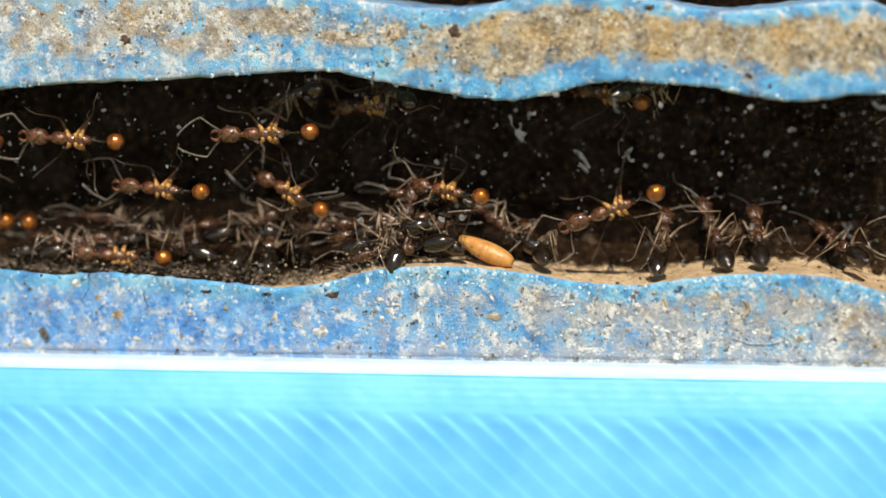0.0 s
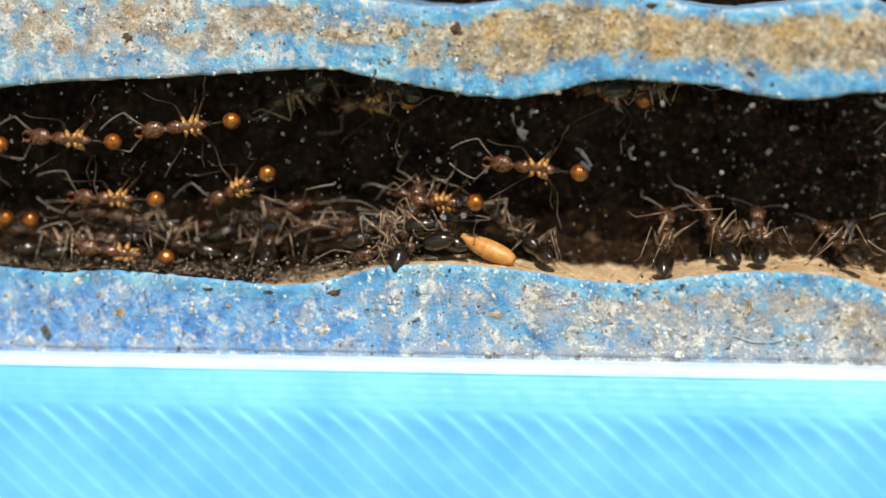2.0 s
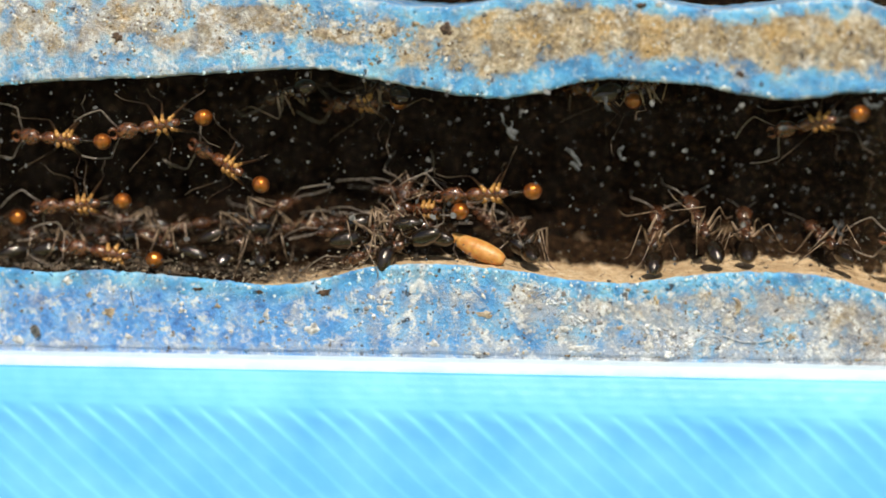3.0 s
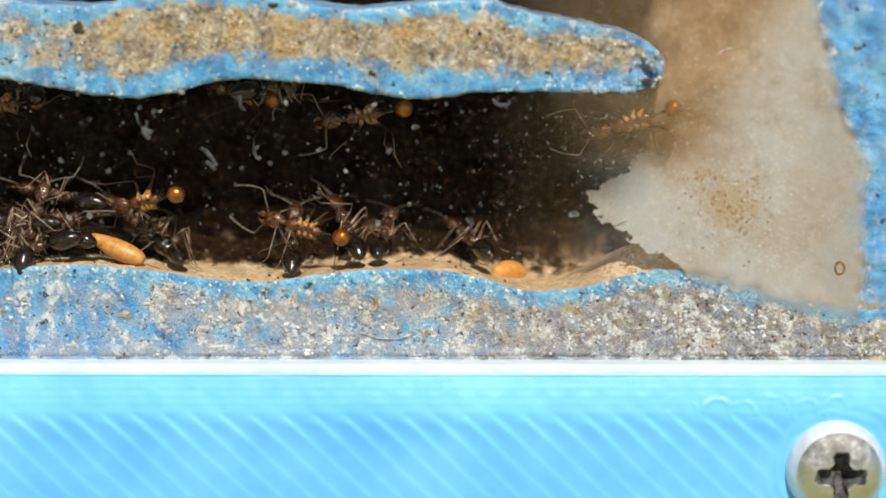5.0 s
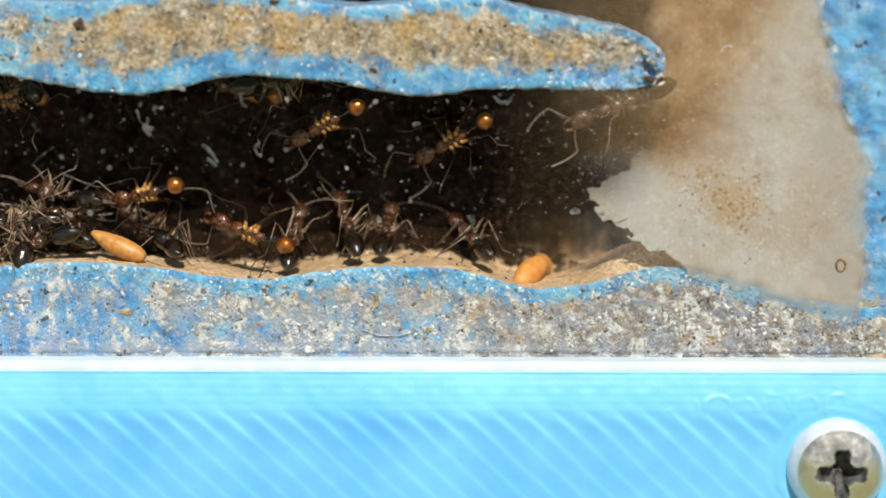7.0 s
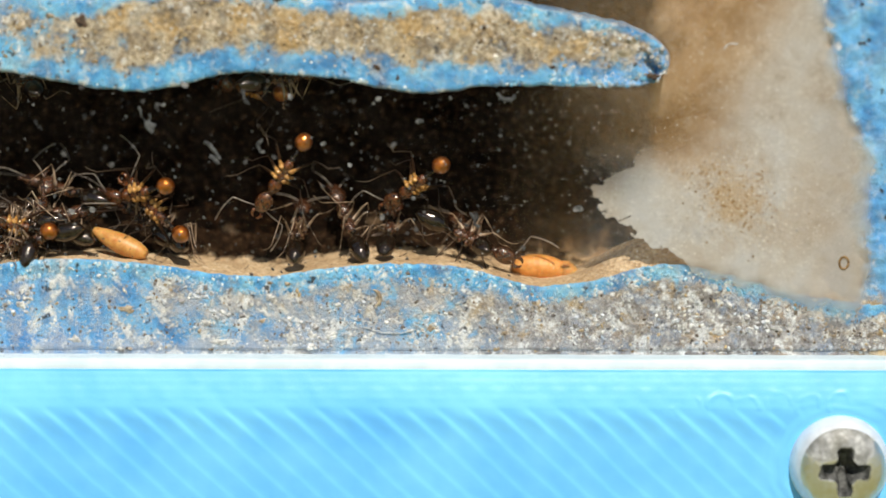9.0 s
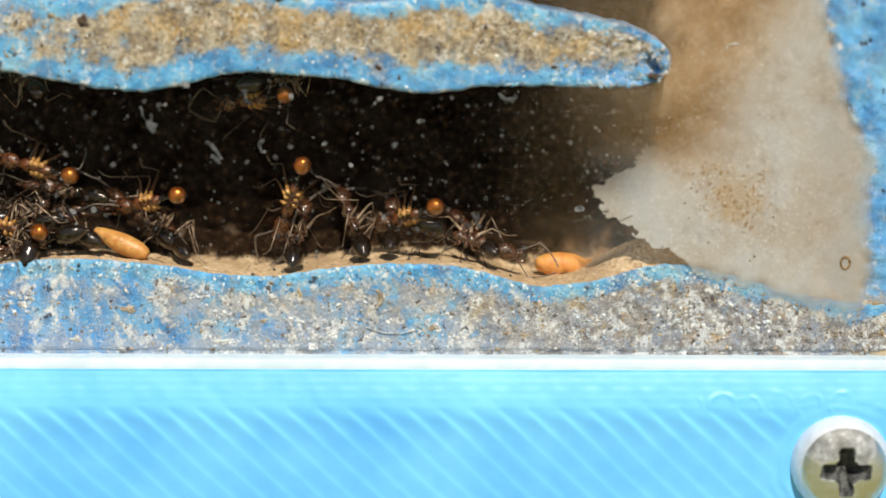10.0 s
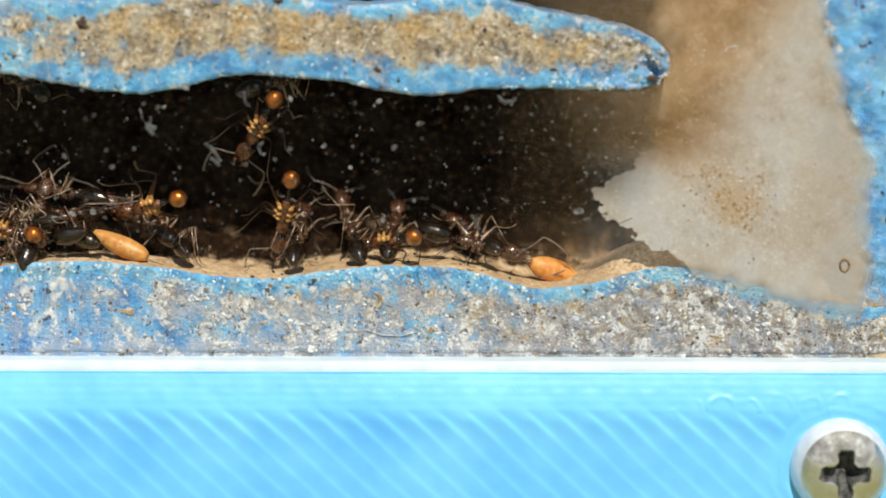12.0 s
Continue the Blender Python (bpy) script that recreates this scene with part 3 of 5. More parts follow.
def build_floor():
    nx, ny = 620, 34
    verts, soil = [], []
    for i in range(nx):
        x = -36 + 84.0 * i / (nx - 1)
        for j in range(ny):
            y = 0.30 + 7.6 * j / (ny - 1)
            z = LOW_TOP(x) - 0.06 + 0.10 * rough(x, y, 0, 1.2) + 0.05 * rough(x, y, 3, 0.35) + 1.6 * step(y, 5.2, 8.2) + 1.25 * step(x, 28.5, 34.5) * step(y, 0.5, 2.2)
            z -= 0.25 * (1 - step(y, 0.3, 0.9))
            verts.append((x, y, z))
            # Left end: dark earth; towards the back: shade painted with the same colour.
            soil.append(max(1.1 * (1 - step(x, -13.0, -8.5)), 0.95 * step(y, 2.4 + 1.8 * step(x, 3, 8), 5.4 + 1.4 * step(x, 3, 8)) * (1 - 0.35 * step(x, 24, 30))))
    tagged(solid("floor", verts, grid_faces(nx, ny), FLOOR, soil=soil), "tan sandy floor of the ant gallery", "nest floor", kind="structure")


def back_depth(x, z):
    near = step(x + 1.5 * rough(0, 2, z, 3.0), 27.0, 37.5)
    depth = BACK_Y + (2.0 - BACK_Y) * near
    depth += (0.75 - depth) * step(x, RIGHT_EDGE(z) - 2.2, RIGHT_EDGE(z))
    return depth + 0.20 * rough(x, 1, z, 1.8) + 0.06 * rough(x, 4, z, 0.5)


def build_back():
    nx, nz = 300, 100
    verts, bare = [], []
    for i in range(nx):
        x = -36 + 84.5 * i / (nx - 1)
        for j in range(nz):
            z = -4.2 + 29.0 * j / (nz - 1)
            verts.append((x, back_depth(x, z), z))
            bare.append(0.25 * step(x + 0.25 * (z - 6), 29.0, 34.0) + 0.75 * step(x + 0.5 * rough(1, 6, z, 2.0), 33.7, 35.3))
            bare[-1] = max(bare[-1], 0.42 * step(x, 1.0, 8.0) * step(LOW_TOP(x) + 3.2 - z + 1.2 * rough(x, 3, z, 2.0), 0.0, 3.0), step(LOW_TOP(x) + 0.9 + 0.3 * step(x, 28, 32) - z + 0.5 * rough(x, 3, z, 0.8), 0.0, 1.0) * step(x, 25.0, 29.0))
    faces = [tuple(reversed(f)) for f in grid_faces(nx, nz)]
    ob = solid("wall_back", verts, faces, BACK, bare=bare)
    tagged(ob, "back wall painted near-black for its shade, turning to bare tan sand", "nest wall", kind="structure")


def build_shell():
    """Plain walls that close the nest: roof, left end, backing."""
    v, f = merged([box_data(-38, 58, -0.1, 11, 24.0, 27), box_data(-39, -36, -0.1, 11, -12, 24), box_data(-39, 58, 9.2, 12, -30, 27)])
    tagged(solid("wall_shell", v, f, SHELL, smooth=False), "plain blue plastic shell closing the nest", "nest wall", kind="structure")


def build_pane():
    v, f = box_data(-37.5, 57.5, FRONT + 0.1, -0.22, LEDGE + 0.02, 24.0)
    ob = solid("window_pane", v, f, PANE, smooth=False)
    ob.visible_shadow = False
    tagged(ob, "clear acrylic cover pane, dusty on the inside", "pane", kind="structure")


def build_film():
    """The dried grey film that blinds the pane at the end of the gallery, with a painted soft glow above it."""
    nx, nz = 170, 220
    verts, film, veil, warm, rust, hazes = [], [], [], [], [], []
    for i in range(nx):
        x = 25.0 + 24.5 * i / (nx - 1)
        for j in range(nz):
            z = -5.5 + 29.0 * j / (nz - 1)
            verts.append((x, -0.17, z))
            ragged = 0.9 * rough(0, 3, z, 1.3) + 0.9 * rough(x, 5, z, 0.7) + 0.5 * rough(x, 6, z, 0.3)
            edge = 30.6 + 0.60 * max(0.0, 2.8 - z) + 1.3 * max(0.0, 1.3 - z) + min(3.0, 1.3 * max(0.0, z - 3.4)) + ragged
            patch = step(x, edge - 0.5, edge + 0.7)
            over = 1.0 * max(0.0, z - 10.8)
            # The upper haze paints the blurred tan wall behind and softens its shadow edge.
            haze = 0.30 * step(x + 0.30 * (z - 7) + 0.8 * rough(x, 8, z, 2.5), 26.6, 34.0) + 0.18 * step(x + 0.20 * (z - 7) - over + 0.8 * rough(x, 8, z, 2.5), 34.0, 36.5) + 0.42 * step(x + 0.20 * (z - 7) - over + 0.8 * rough(x, 8, z, 2.5), 36.5, 40.5)
            haze = max(haze * step(z, 2.8, 5.6), 0.05 * step(x + rough(x, 2, z, 2.0), 24.0, 29.5), 0.13 * step(x + rough(x, 2, z, 2.0), 24.0, 31.0) * (1 - step(z, 1.0, 3.0)))
            end = clamp01((TIP - x) / 1.5)
            shut = math.sqrt(max(0.0, 1 - (1 - end) ** 2))
            near = min(x, TIP - 1.5)
            low, high = 10.6 + (DIV_BOTTOM(near) - 10.6) * shut, 10.6 + (DIV_TOP(near) - 10.6) * shut
            open_part = max(step(x, TIP - 0.25, TIP), step(low - z, -0.2, 0.04), step(z - high, -0.2, 0.04))
            under = step(z + 0.6 * rough(x, 4, z, 1.0), LOW_TOP(x) - 1.5, LOW_TOP(x) + 0.9) * (1 - 0.25 * step(x, 42.0, 45.0)) * (1 - step(x + 0.3 * rough(x, 6, z, 0.7), RIGHT_EDGE(z) - 0.1, RIGHT_EDGE(z) + 0.9)) * open_part
            film.append(patch)
            veil.append(0.95 * under * (1 - step(z + 0.5 * (36 - x) + 1.2 * rough(x, 9, z, 2.5), 3.5, 9.0)))
            hazes.append(haze * under)
            # Tan tint where the haze stands for the lit wall behind.
            warm.append(max((1 - step(x + 0.4 * (4 - z), 34.0, 39.5)) * step(z, 3.6, 6.5), 1 - step(x, 29.5, 31.0)))
            rust.append(math.exp(-(((x - 39.0) / 2.2) ** 2 + ((z - 2.6) / 2.0) ** 2)) + 0.35 * math.exp(-(((x - 36.0) / 2.5) ** 2 + ((z - 4.6) / 1.4) ** 2)))
    faces = [tuple(reversed(f)) for f in grid_faces(nx, nz)]
    ob = solid("dried_film", verts, faces, FILM, film=film, veil=veil, warm=warm, rust=rust, haze=hazes)
    tagged(ob, "dried grey-beige film on the inside of the pane, with painted tan haze", "dirt film", kind="stuff")


def build_stains():
    rng = random.Random(21)
    pieces = []
    for k in range(70):
        x, z = rng.gauss(38.6, 2.2), rng.gauss(2.6, 1.8)
        r = 0.012 + 0.045 * rng.random() ** 3
        pieces.append(speck(x, z, r, rng))
    ring = [(45.3 + 0.27 * math.cos(a / 14 * 2 * math.pi), -0.19, -1.05 + 0.36 * math.sin(a / 14 * 2 * math.pi)) for a in range(15)]
    pieces.append(tube(ring, [0.07] * 15, 6))
    v, f = merged(pieces)
    tagged(solid("stain", v, f, STAIN), "brown flecks and a small ring stain on the film", "dirt", kind="stuff")


def build_ledge_glare():
    """An added white strip between the pane and the frame, painting the overexposed sunlit ledge."""
    n = 400
    prof = [(0.50, LEDGE - 0.02), (-0.95, LEDGE), (-1.12, LEDGE - 0.04), (-1.20, LEDGE - 0.14), (-1.21, LEDGE - 0.72)]
    verts = []
    for i in range(n):
        x = -40 + 97.0 * i / (n - 1)
        for y, z in prof:
            verts.append((x, y + 0.02 * rough(x, y, 0, 2.0), z + 0.02 * rough(x, y, 4, 2.5)))
    tagged(solid("trim", verts, grid_faces(n, len(prof)), LEDGE_GLARE), "added white strip painted as the sunlit frame ledge", "edge strip", kind="structure")


# ---- the printed frame and its screw ----
SCREW = (45.08, -12.72)
SCREW_R = 2.92


def frame_relief(x, z):
    """How far the printed face stands out at (x, z): borders along the edge, slanting infill lines below."""
    out = 0.0
    if z > -9.15:
        out += 0.003 * math.sin((z + 6.7) * 2 * math.pi / 0.45)
        if z < -8.1:
            out += 0.012 * math.sin(2 * math.pi * (x + 0.4 * rough(x, 0, 0, 3)) / 1.76) * step(-z, 8.1, 8.5) * (1 - step(-z, 8.9, 9.15))
    else:
        s = (x + (z + 9) * 1.05 + 0.12 * rough(x, 0, z, 4)) / 1.76
        ridge = s % 1.0
        r = math.hypot(x - SCREW[0], z - SCREW[1])
        near = 1 - step(r, 3.3, 4.6)
        strength = (0.046 + 0.105 * (1 - step(-z, 9.7, 12.0))) * step(-z, 9.15, 10.1) * (1 - near)
        out += 0.8 * strength * (step(ridge, 0.0, 0.80) - step(ridge, 0.78, 1.0)) + 0.035 * near * math.sin(r * 2 * math.pi / 0.8 + 2.0 * rough(x, 2, z, 1.0))
    if 35 < x < 47 and -10.2 < z < -8.0:
        cx = 36.2 + 1.76 * round((x - 36.2) / 1.76)
        cz = -9.25 + 0.35 * rough(cx, 0, 3, 2.0)
        r = math.hypot(x - cx, (z - cz) * 1.1)
        if z > cz - 0.1 or x < cx - 0.5:
            out += 0.055 * math.exp(-((r - 0.68 - 0.25 * rough(x, 14, z, 0.8)) / 0.13) ** 2) * step(0.1 + rough(cx, 4, 0, 1.3) + 0.8 * rough(x, 15, z, 0.7), -0.2, 0.5)
    return out + 0.010 * rough(x, 5, z, 0.6) + 0.02 * rough(x, 1, z, 5.0)


def build_frame():
    top = LEDGE - 0.59
    xs = np.linspace(-40, 57, 900)
    zs = [top] * 6 + [top - 0.05 * (1 - math.cos(k / 7 * math.pi / 2)) for k in range(1, 8)] + list(np.linspace(-7.33, -17.5, 104))
    ys = [0.6 - 0.34 * k for k in range(6)] + [FRONT + 0.66 + 0.05 * (1 - math.sin(k / 7 * math.pi / 2)) for k in range(1, 8)] + [FRONT] * 104
    verts = []
    for x in xs:
        for k, (y, z) in enumerate(zip(ys, zs)):
            out = frame_relief(x, z) if k > 12 else 0.006 * rough(x, y, k, 0.8)
            if k < 13:
                verts.append((x, y, z + 0.012 * rough(x, y * 3, 0, 1.5)))
            else:
                verts.append((x, y - out + 0.66 * clamp01((z + 9.4) / 2.07) ** 1.25, z))
    v2, f2 = box_data(-40, 57, FRONT + 0.05, 9.1, -30, -17.4)
    v, f = merged([(verts, grid_faces(len(xs), len(zs))), (v2, f2)])
    tagged(solid("front_frame", v, f, PLA), "pale blue 3D-printed plastic frame with slanting print lines", "frame", kind="structure")


def build_screw():
    verts, nr, na = [], 60, 120
    for i in range(nr + 1):
        r = SCREW_R * (i / nr)
        for j in range(na):
            a = 2 * math.pi * j / na
            u, v = r * math.cos(a + 0.05), r * math.sin(a + 0.05)
            wear = 0.10 * rough(u, 70, v, 0.5)
            dome = 1.75 * (1 - (r / SCREW_R) ** 4.6) ** 0.62
            arm = 1.42
            cut = 0.0
            for p, q in ((u, v), (v, u)):
                inside = step(0.40 + wear - 0.10 * abs(p) / arm - abs(q), -0.14, 0.14) * step(arm + wear - abs(p), -0.1, 0.3)
                cut = max(cut, inside * (0.35 + 1.0 * (1 - abs(p) / arm)))
            core = step(0.75 - math.hypot(u, v), -0.1, 0.25) * 0.9
            verts.append((u, -(dome - max(cut, core * 0.9)), v))
    for j in range(na):
        a = 2 * math.pi * j / na
        verts.append((SCREW_R * math.cos(a + 0.05), 0.4, SCREW_R * math.sin(a + 0.05)))
    faces = grid_faces(nr + 2, na, True)
    deep, outer, rim = [], [], []
    for face in faces:
        c = sum((Vector(verts[i]) for i in face), Vector()) / 4
        r = min(math.hypot(c.x, c.z), SCREW_R)
        dome = 1.75 * max(0.0, 1 - (r / SCREW_R) ** 4.6) ** 0.62
        (deep if r < 2.0 and -c.y < dome - 0.012 else rim if r > 2.46 else outer).append(face)
    screw = new("screw")
    screw.location = (SCREW[0] * MM, (FRONT - 0.05) * MM, SCREW[1] * MM)
    tagged(screw, "shiny cross-head steel screw in the blue frame", "screw")
    for name, kept, material, label in (("head", outer, STEEL, ""), ("rim", rim, RIM_REFLECTION, "worn zinc rim, painted pale like its sky reflection"), ("cross_recess", deep, RECESS_SHADE, "cross recess painted dark for its shade")):
        index = {i: k for k, i in enumerate(sorted({i for face in kept for i in face}))}
        kept_verts = [verts[i] for i in index]
        # Outline of the dark reflection painted on the upper left of the head.
        dull = [step(v + 0.25 * u + 0.9 * rough(u, 72, v, 0.9), -0.15, 0.35) * (1 - step(u - 0.3 * v + 0.5 * rough(u, 74, v, 0.7), 0.9, 1.3)) for u, y, v in kept_verts]
        solid(name, kept_verts, [tuple(index[i] for i in face) for face in kept], material, screw, label, dull=dull)


def build_ground():
    v, f = box_data(-2e5, 2e5, -2e5, 2e5, -40, -30)
    tagged(solid("ground", v, f, LAWN, smooth=False), "dry green lawn on which the nest stands", "lawn", kind="structure")


# ---- ants ----
BODY = 1.0


def leg_path(front, side, reach, lift):
    """Knee and foot of a leg, from its hip: front is how far it points ahead."""
    return [(0, 0, 0), (0.10 * front, side * 0.28, -0.06), (0.55 * front, side * 0.95 * reach, 0.55 * lift), (0.80 * front, side * 1.30 * reach, 0.75 * lift),
            (1.20 * front, side * 1.75 * reach, 0.05), (1.55 * front, side * 2.15 * reach, -0.75), (1.85 * front, side * 2.45 * reach, -0.93), (2.1 * front, side * 2.8 * reach, -1.0)]


def build_ant(look_of, label):
    """look_of: gaster material and size and point, head, body, leg and hip materials, reach and lift of the legs."""
    gaster_material, gaster_size, point, head_material, body_material, leg_stuff, hip_stuff, spread, lift = look_of
    ant = new("ant")
    tagged(ant, label, "ant", group="ants in the nest")

    def lobes(u, a):
        return 1.0 + 0.14 * math.cos(a) ** 2 * (1 - u) + 0.03 * math.sin(5 * a) * u

    v, f = ball(0.62, 0, 0, 0.74, 0.50, 0.42, 14, 20, lobes)
    head = solid("head", v, f, head_material, ant)
    head.location = (1.75 * MM, 0, BODY * MM)
    for side in (-1, 1):
        v, f = ball(0.70, side * 0.47, 0.14, 0.15, 0.08, 0.13, 6, 10)
        solid("eye", v, f, DARK, head)
        v, f = tube([(1.28, side * 0.25, -0.05), (1.52, side * 0.30, -0.06), (1.72, side * 0.20, -0.06), (1.80, side * 0.05, -0.06)], [0.12, 0.12, 0.08, 0.03], 8)
        solid("mandible", v, f, body_material, head)
        pts = [(0, 0, 0), (0.45, side * 0.55, 0.10), (0.75, side * 1.05, 0.12), (0.85, side * 1.25, 0.08)]
        rad = [0.035, 0.038, 0.042, 0.035]
        for k in range(12):
            pts.append((0.95 + 0.15 * k, side * (1.27 - 0.012 * k * k * 0.3), 0.04 - 0.03 * k))
            rad.append(0.034 if k % 2 else 0.050 + 0.001 * k)
        v, f = tube(pts, rad, 7)
        feeler = solid("antenna", v, f, FEELER, head, "greyish beaded antenna")
        feeler.location = (1.15 * MM, side * 0.22 * MM, 0.16 * MM)
    v, f = merged([ball(0.98, 0, 1.02, 0.62, 0.42, 0.42, 10, 14), ball(0.25, 0, 1.00, 0.60, 0.34, 0.38, 10, 14), ball(-0.48, 0, 0.96, 0.58, 0.34, 0.36, 10, 14),
                   tube([(1.5, 0, 1.0), (1.85, 0, 1.0)], [0.18, 0.14], 10)])
    solid("thorax", v, f, body_material, ant)
    v, f = merged([ball(-1.15, 0, 1.04, 0.15, 0.20, 0.30, 8, 12), tube([(-0.7, 0, 0.93), (-1.15, 0, 0.92), (-1.95, 0, 0.95)], [0.12, 0.07, 0.09], 9)])
    solid("petiole", v, f, DARK, ant)

    def rings(u, a):
        tail = 1.0 - point * (1 - u) ** 2
        return tail * (1.0 - 0.07 * max(0.0, math.cos(u * 2 * math.pi * 4.5)) ** 6)

    v, f = ball(-2.50, 0, 1.0, *gaster_size, 26, 20, rings)
    solid("gaster", v, f, gaster_material, ant, "glossy banded gaster")
    for front, x, reach in ((1.0, 0.35, 0.95), (-0.25, -0.06, 1.0), (-1.05, -0.46, 1.1)):
        for side in (-1, 1):
            pts = leg_path(front, side, reach * spread, lift)
            v, f = tube(pts, [0.10, 0.105, 0.070, 0.042, 0.037, 0.030, 0.024, 0.015], 7)
            leg = solid("leg", v, f, leg_stuff, ant)
            leg.location = (x * MM, side * 0.20 * MM, BODY * MM)
            v, f = ball(0, side * 0.10, -0.20, 0.14, 0.22, 0.19, 6, 10)
            solid("coxa", v, f, hip_stuff, leg)
    return ant


def ant_pose(h, g, up):
    """The pose of an ant whose head lies at h and whose gaster at g (mm), back turned to up."""
    h, g = Vector(h), Vector(g)
    ahead = (h - g).normalized()
    back = Vector(up)
    back = (back - back.dot(ahead) * ahead).normalized()
    left = back.cross(ahead)
    m = Matrix((ahead, left, back)).transposed().to_4x4()
    middle = (h + g) / 2 - back * BODY
    m.translation = middle * MM
    return m


# Walkers: depth of the body, whether the head leans in (1) or out (-1), rows of seconds, head x z, gaster x z, and whether the gaster is amber.
WALKERS = []
WALKERS.append((1.0, 1, [(0.0, -24.74, 6.62, -19.71, 6.32), (2.5, -24.84, 6.42, -19.92, 6.22)], 1))
WALKERS.append((1.0, 1, [(0.0, -12.95, 6.75, -7.62, 6.96), (0.5, -14.73, 6.67, -9.28, 7.09), (1.0, -16.23, 6.74, -10.97, 7.17), (1.5, -16.75, 7.05, -11.49, 7.27), (2.0, -17.78, 6.86, -12.51, 7.48), (2.5, -18.12, 6.84, -12.84, 7.78), (4.0, -21.44, 6.24, -16.64, 7.06), (5.5, -24.48, 5.32, -20.45, 6.63)], 1))
WALKERS.append((1.0, 1, [(0.0, -19.3, 3.54, -14.44, 3.36), (0.5, -19.51, 3.46, -14.75, 3.18), (1.0, -20.49, 3.01, -15.4, 3.15), (1.5, -21.45, 2.71, -16.56, 2.74), (2.0, -22.27, 2.71, -17.38, 2.74), (2.5, -22.82, 2.39, -17.93, 2.73), (4.5, -26.24, 2.03, -21.1, 2.25)], 1))
WALKERS.append((1.0, 1, [(0.0, -10.98, 3.89, -7.24, 2.38), (0.5, -13.59, 4.11, -9.21, 3.62), (1.0, -13.93, 3.26, -9.53, 3.29), (1.5, -14.14, 2.75, -9.95, 3.59), (2.0, -14.22, 2.45, -10.54, 4.31), (2.5, -15.6, 3.77, -11.5, 4.2), (3.2, -13.28, 6.23, -9.55, 3.5), (4.3, -7.21, 9.1, -7.63, 4.34), (4.5, -6.87, 9.2, -7.71, 4.73), (4.7, -7.28, 9.79, -7.73, 4.75), (6.0, -6.65, 9.71, -7.34, 5.11)], 1))
WALKERS.append((1.0, 1, [(0.0, 8.04, 1.58, 12.76, 3.41), (0.5, 6.35, 2.99, 11.36, 3.02), (1.0, 4.95, 4.99, 9.87, 3.61), (1.5, 4.45, 5.68, 9.27, 3.9), (2.0, 3.35, 4.88, 8.18, 4.5), (2.5, 3.12, 3.56, 7.77, 4.08), (3.2, 0.72, 2.95, 5.69, 3.28), (4.3, 2.06, 3.57, 6.42, 2.98), (4.5, 2.02, 3.43, 6.39, 3.04), (5.0, 2.96, 2.21, 6.07, 3.11), (6.0, 3.2, 2.01, 6, 2.91), (6.5, 2.77, 2.4, 6.08, 3.4), (7.0, 2.96, 2.44, 5.97, 3.44), (9.0, 2.42, 2.32, 5.22, 3.22), (9.5, 2.82, 1.91, 5.72, 2.81), (12.0, 3.02, 1.61, 5.92, 2.61)], 1))
WALKERS.append((1.2, 1, [(0.0, 28.04, 0.37, 32.54, 0.02), (2.8, 28, 0.38, 32.49, 0.03), (4.3, 13.74, -0.09, 18.84, -0.37), (4.5, 13.73, 0.25, 18.75, -0.23), (4.7, 12.95, 0.44, 17.26, 0.12), (4.9, 12.19, 1.03, 16.3, 0.33), (5.0, 11.89, 1.32, 15.99, 0.62), (5.5, 10.4, 0.74, 14.9, 1.04), (6.0, 8.91, 0.32, 13.31, 0.23), (6.5, 8.99, 1.31, 13.39, 0.12), (7.0, 8.48, 1.04, 12.69, -0.05), (7.6, 4.48, 1.24, 8.79, 0.64), (8.2, -0, 1.33, 4.4, 0.93), (8.9, -5.48, 0.92, -1.28, 0.63), (12.0, -6.47, 0.71, -2.37, 0.52)], 1))
WALKERS.append((1.0, 1, [(0.0, 28.54, 6.74, 32.87, 8.02), (2.0, 28.35, 6.74, 32.78, 8.02), (2.5, 24.87, 6.72, 28.85, 8.01), (4.5, 15.74, 7.29, 20.35, 7.89, 0.9), (5.0, 15.29, 7.23, 19.79, 8.13, 0.9), (5.5, 16, 5.85, 18.3, 8.55, 1.2), (6.0, 14.8, 5.83, 17.8, 7.93, 1.3), (6.5, 13.58, 6.62, 17.68, 7.73, 1.3), (7.0, 13.38, 5.96, 16.79, 7.96, 1.1), (7.8, 12.6, 3.73, 14.6, 7.43), (9.0, 11.12, 2.02, 13.72, 5.91), (9.5, 11.62, 1.32, 13.81, 5.31), (10.0, 12.1, 0.63, 13.5, 4.42), (10.5, 11.82, -0.17, 13.22, 4.12), (11.0, 11.71, -0.16, 13.21, 4.03), (11.5, 11.71, -0.27, 13.1, 3.82), (12.0, 11.92, -0.38, 12.91, 3.81)], 1))
WALKERS.append((1.2, 1, [(0.0, 30.91, 6.26, 35.33, 8.61), (4.5, 31.31, 6.19, 35.86, 8.57), (5.0, 31.2, 6.61, 35.5, 8.21), (5.5, 25.2, 6.0, 29.5, 7.3, 3.2), (6.0, 23.9, 5.7, 27.7, 7.3, 2.8), (6.5, 22.48, 4.04, 25.68, 7.44, 1.8), (7.0, 20.79, 4.77, 24.49, 7.17, 1.5), (8.0, 19.21, 2.43, 22.51, 5.73), (9.0, 19.02, 2.22, 21.42, 4.32), (9.5, 18.61, 1.92, 20.91, 4.22), (10.0, 18.6, 0.83, 20.8, 1.93), (10.5, 18.32, 0.23, 20.32, 1.23), (11.0, 17.41, -0.35, 19.5, 0.34), (12.0, 17.51, -0.37, 19.51, 0.33)], 1))
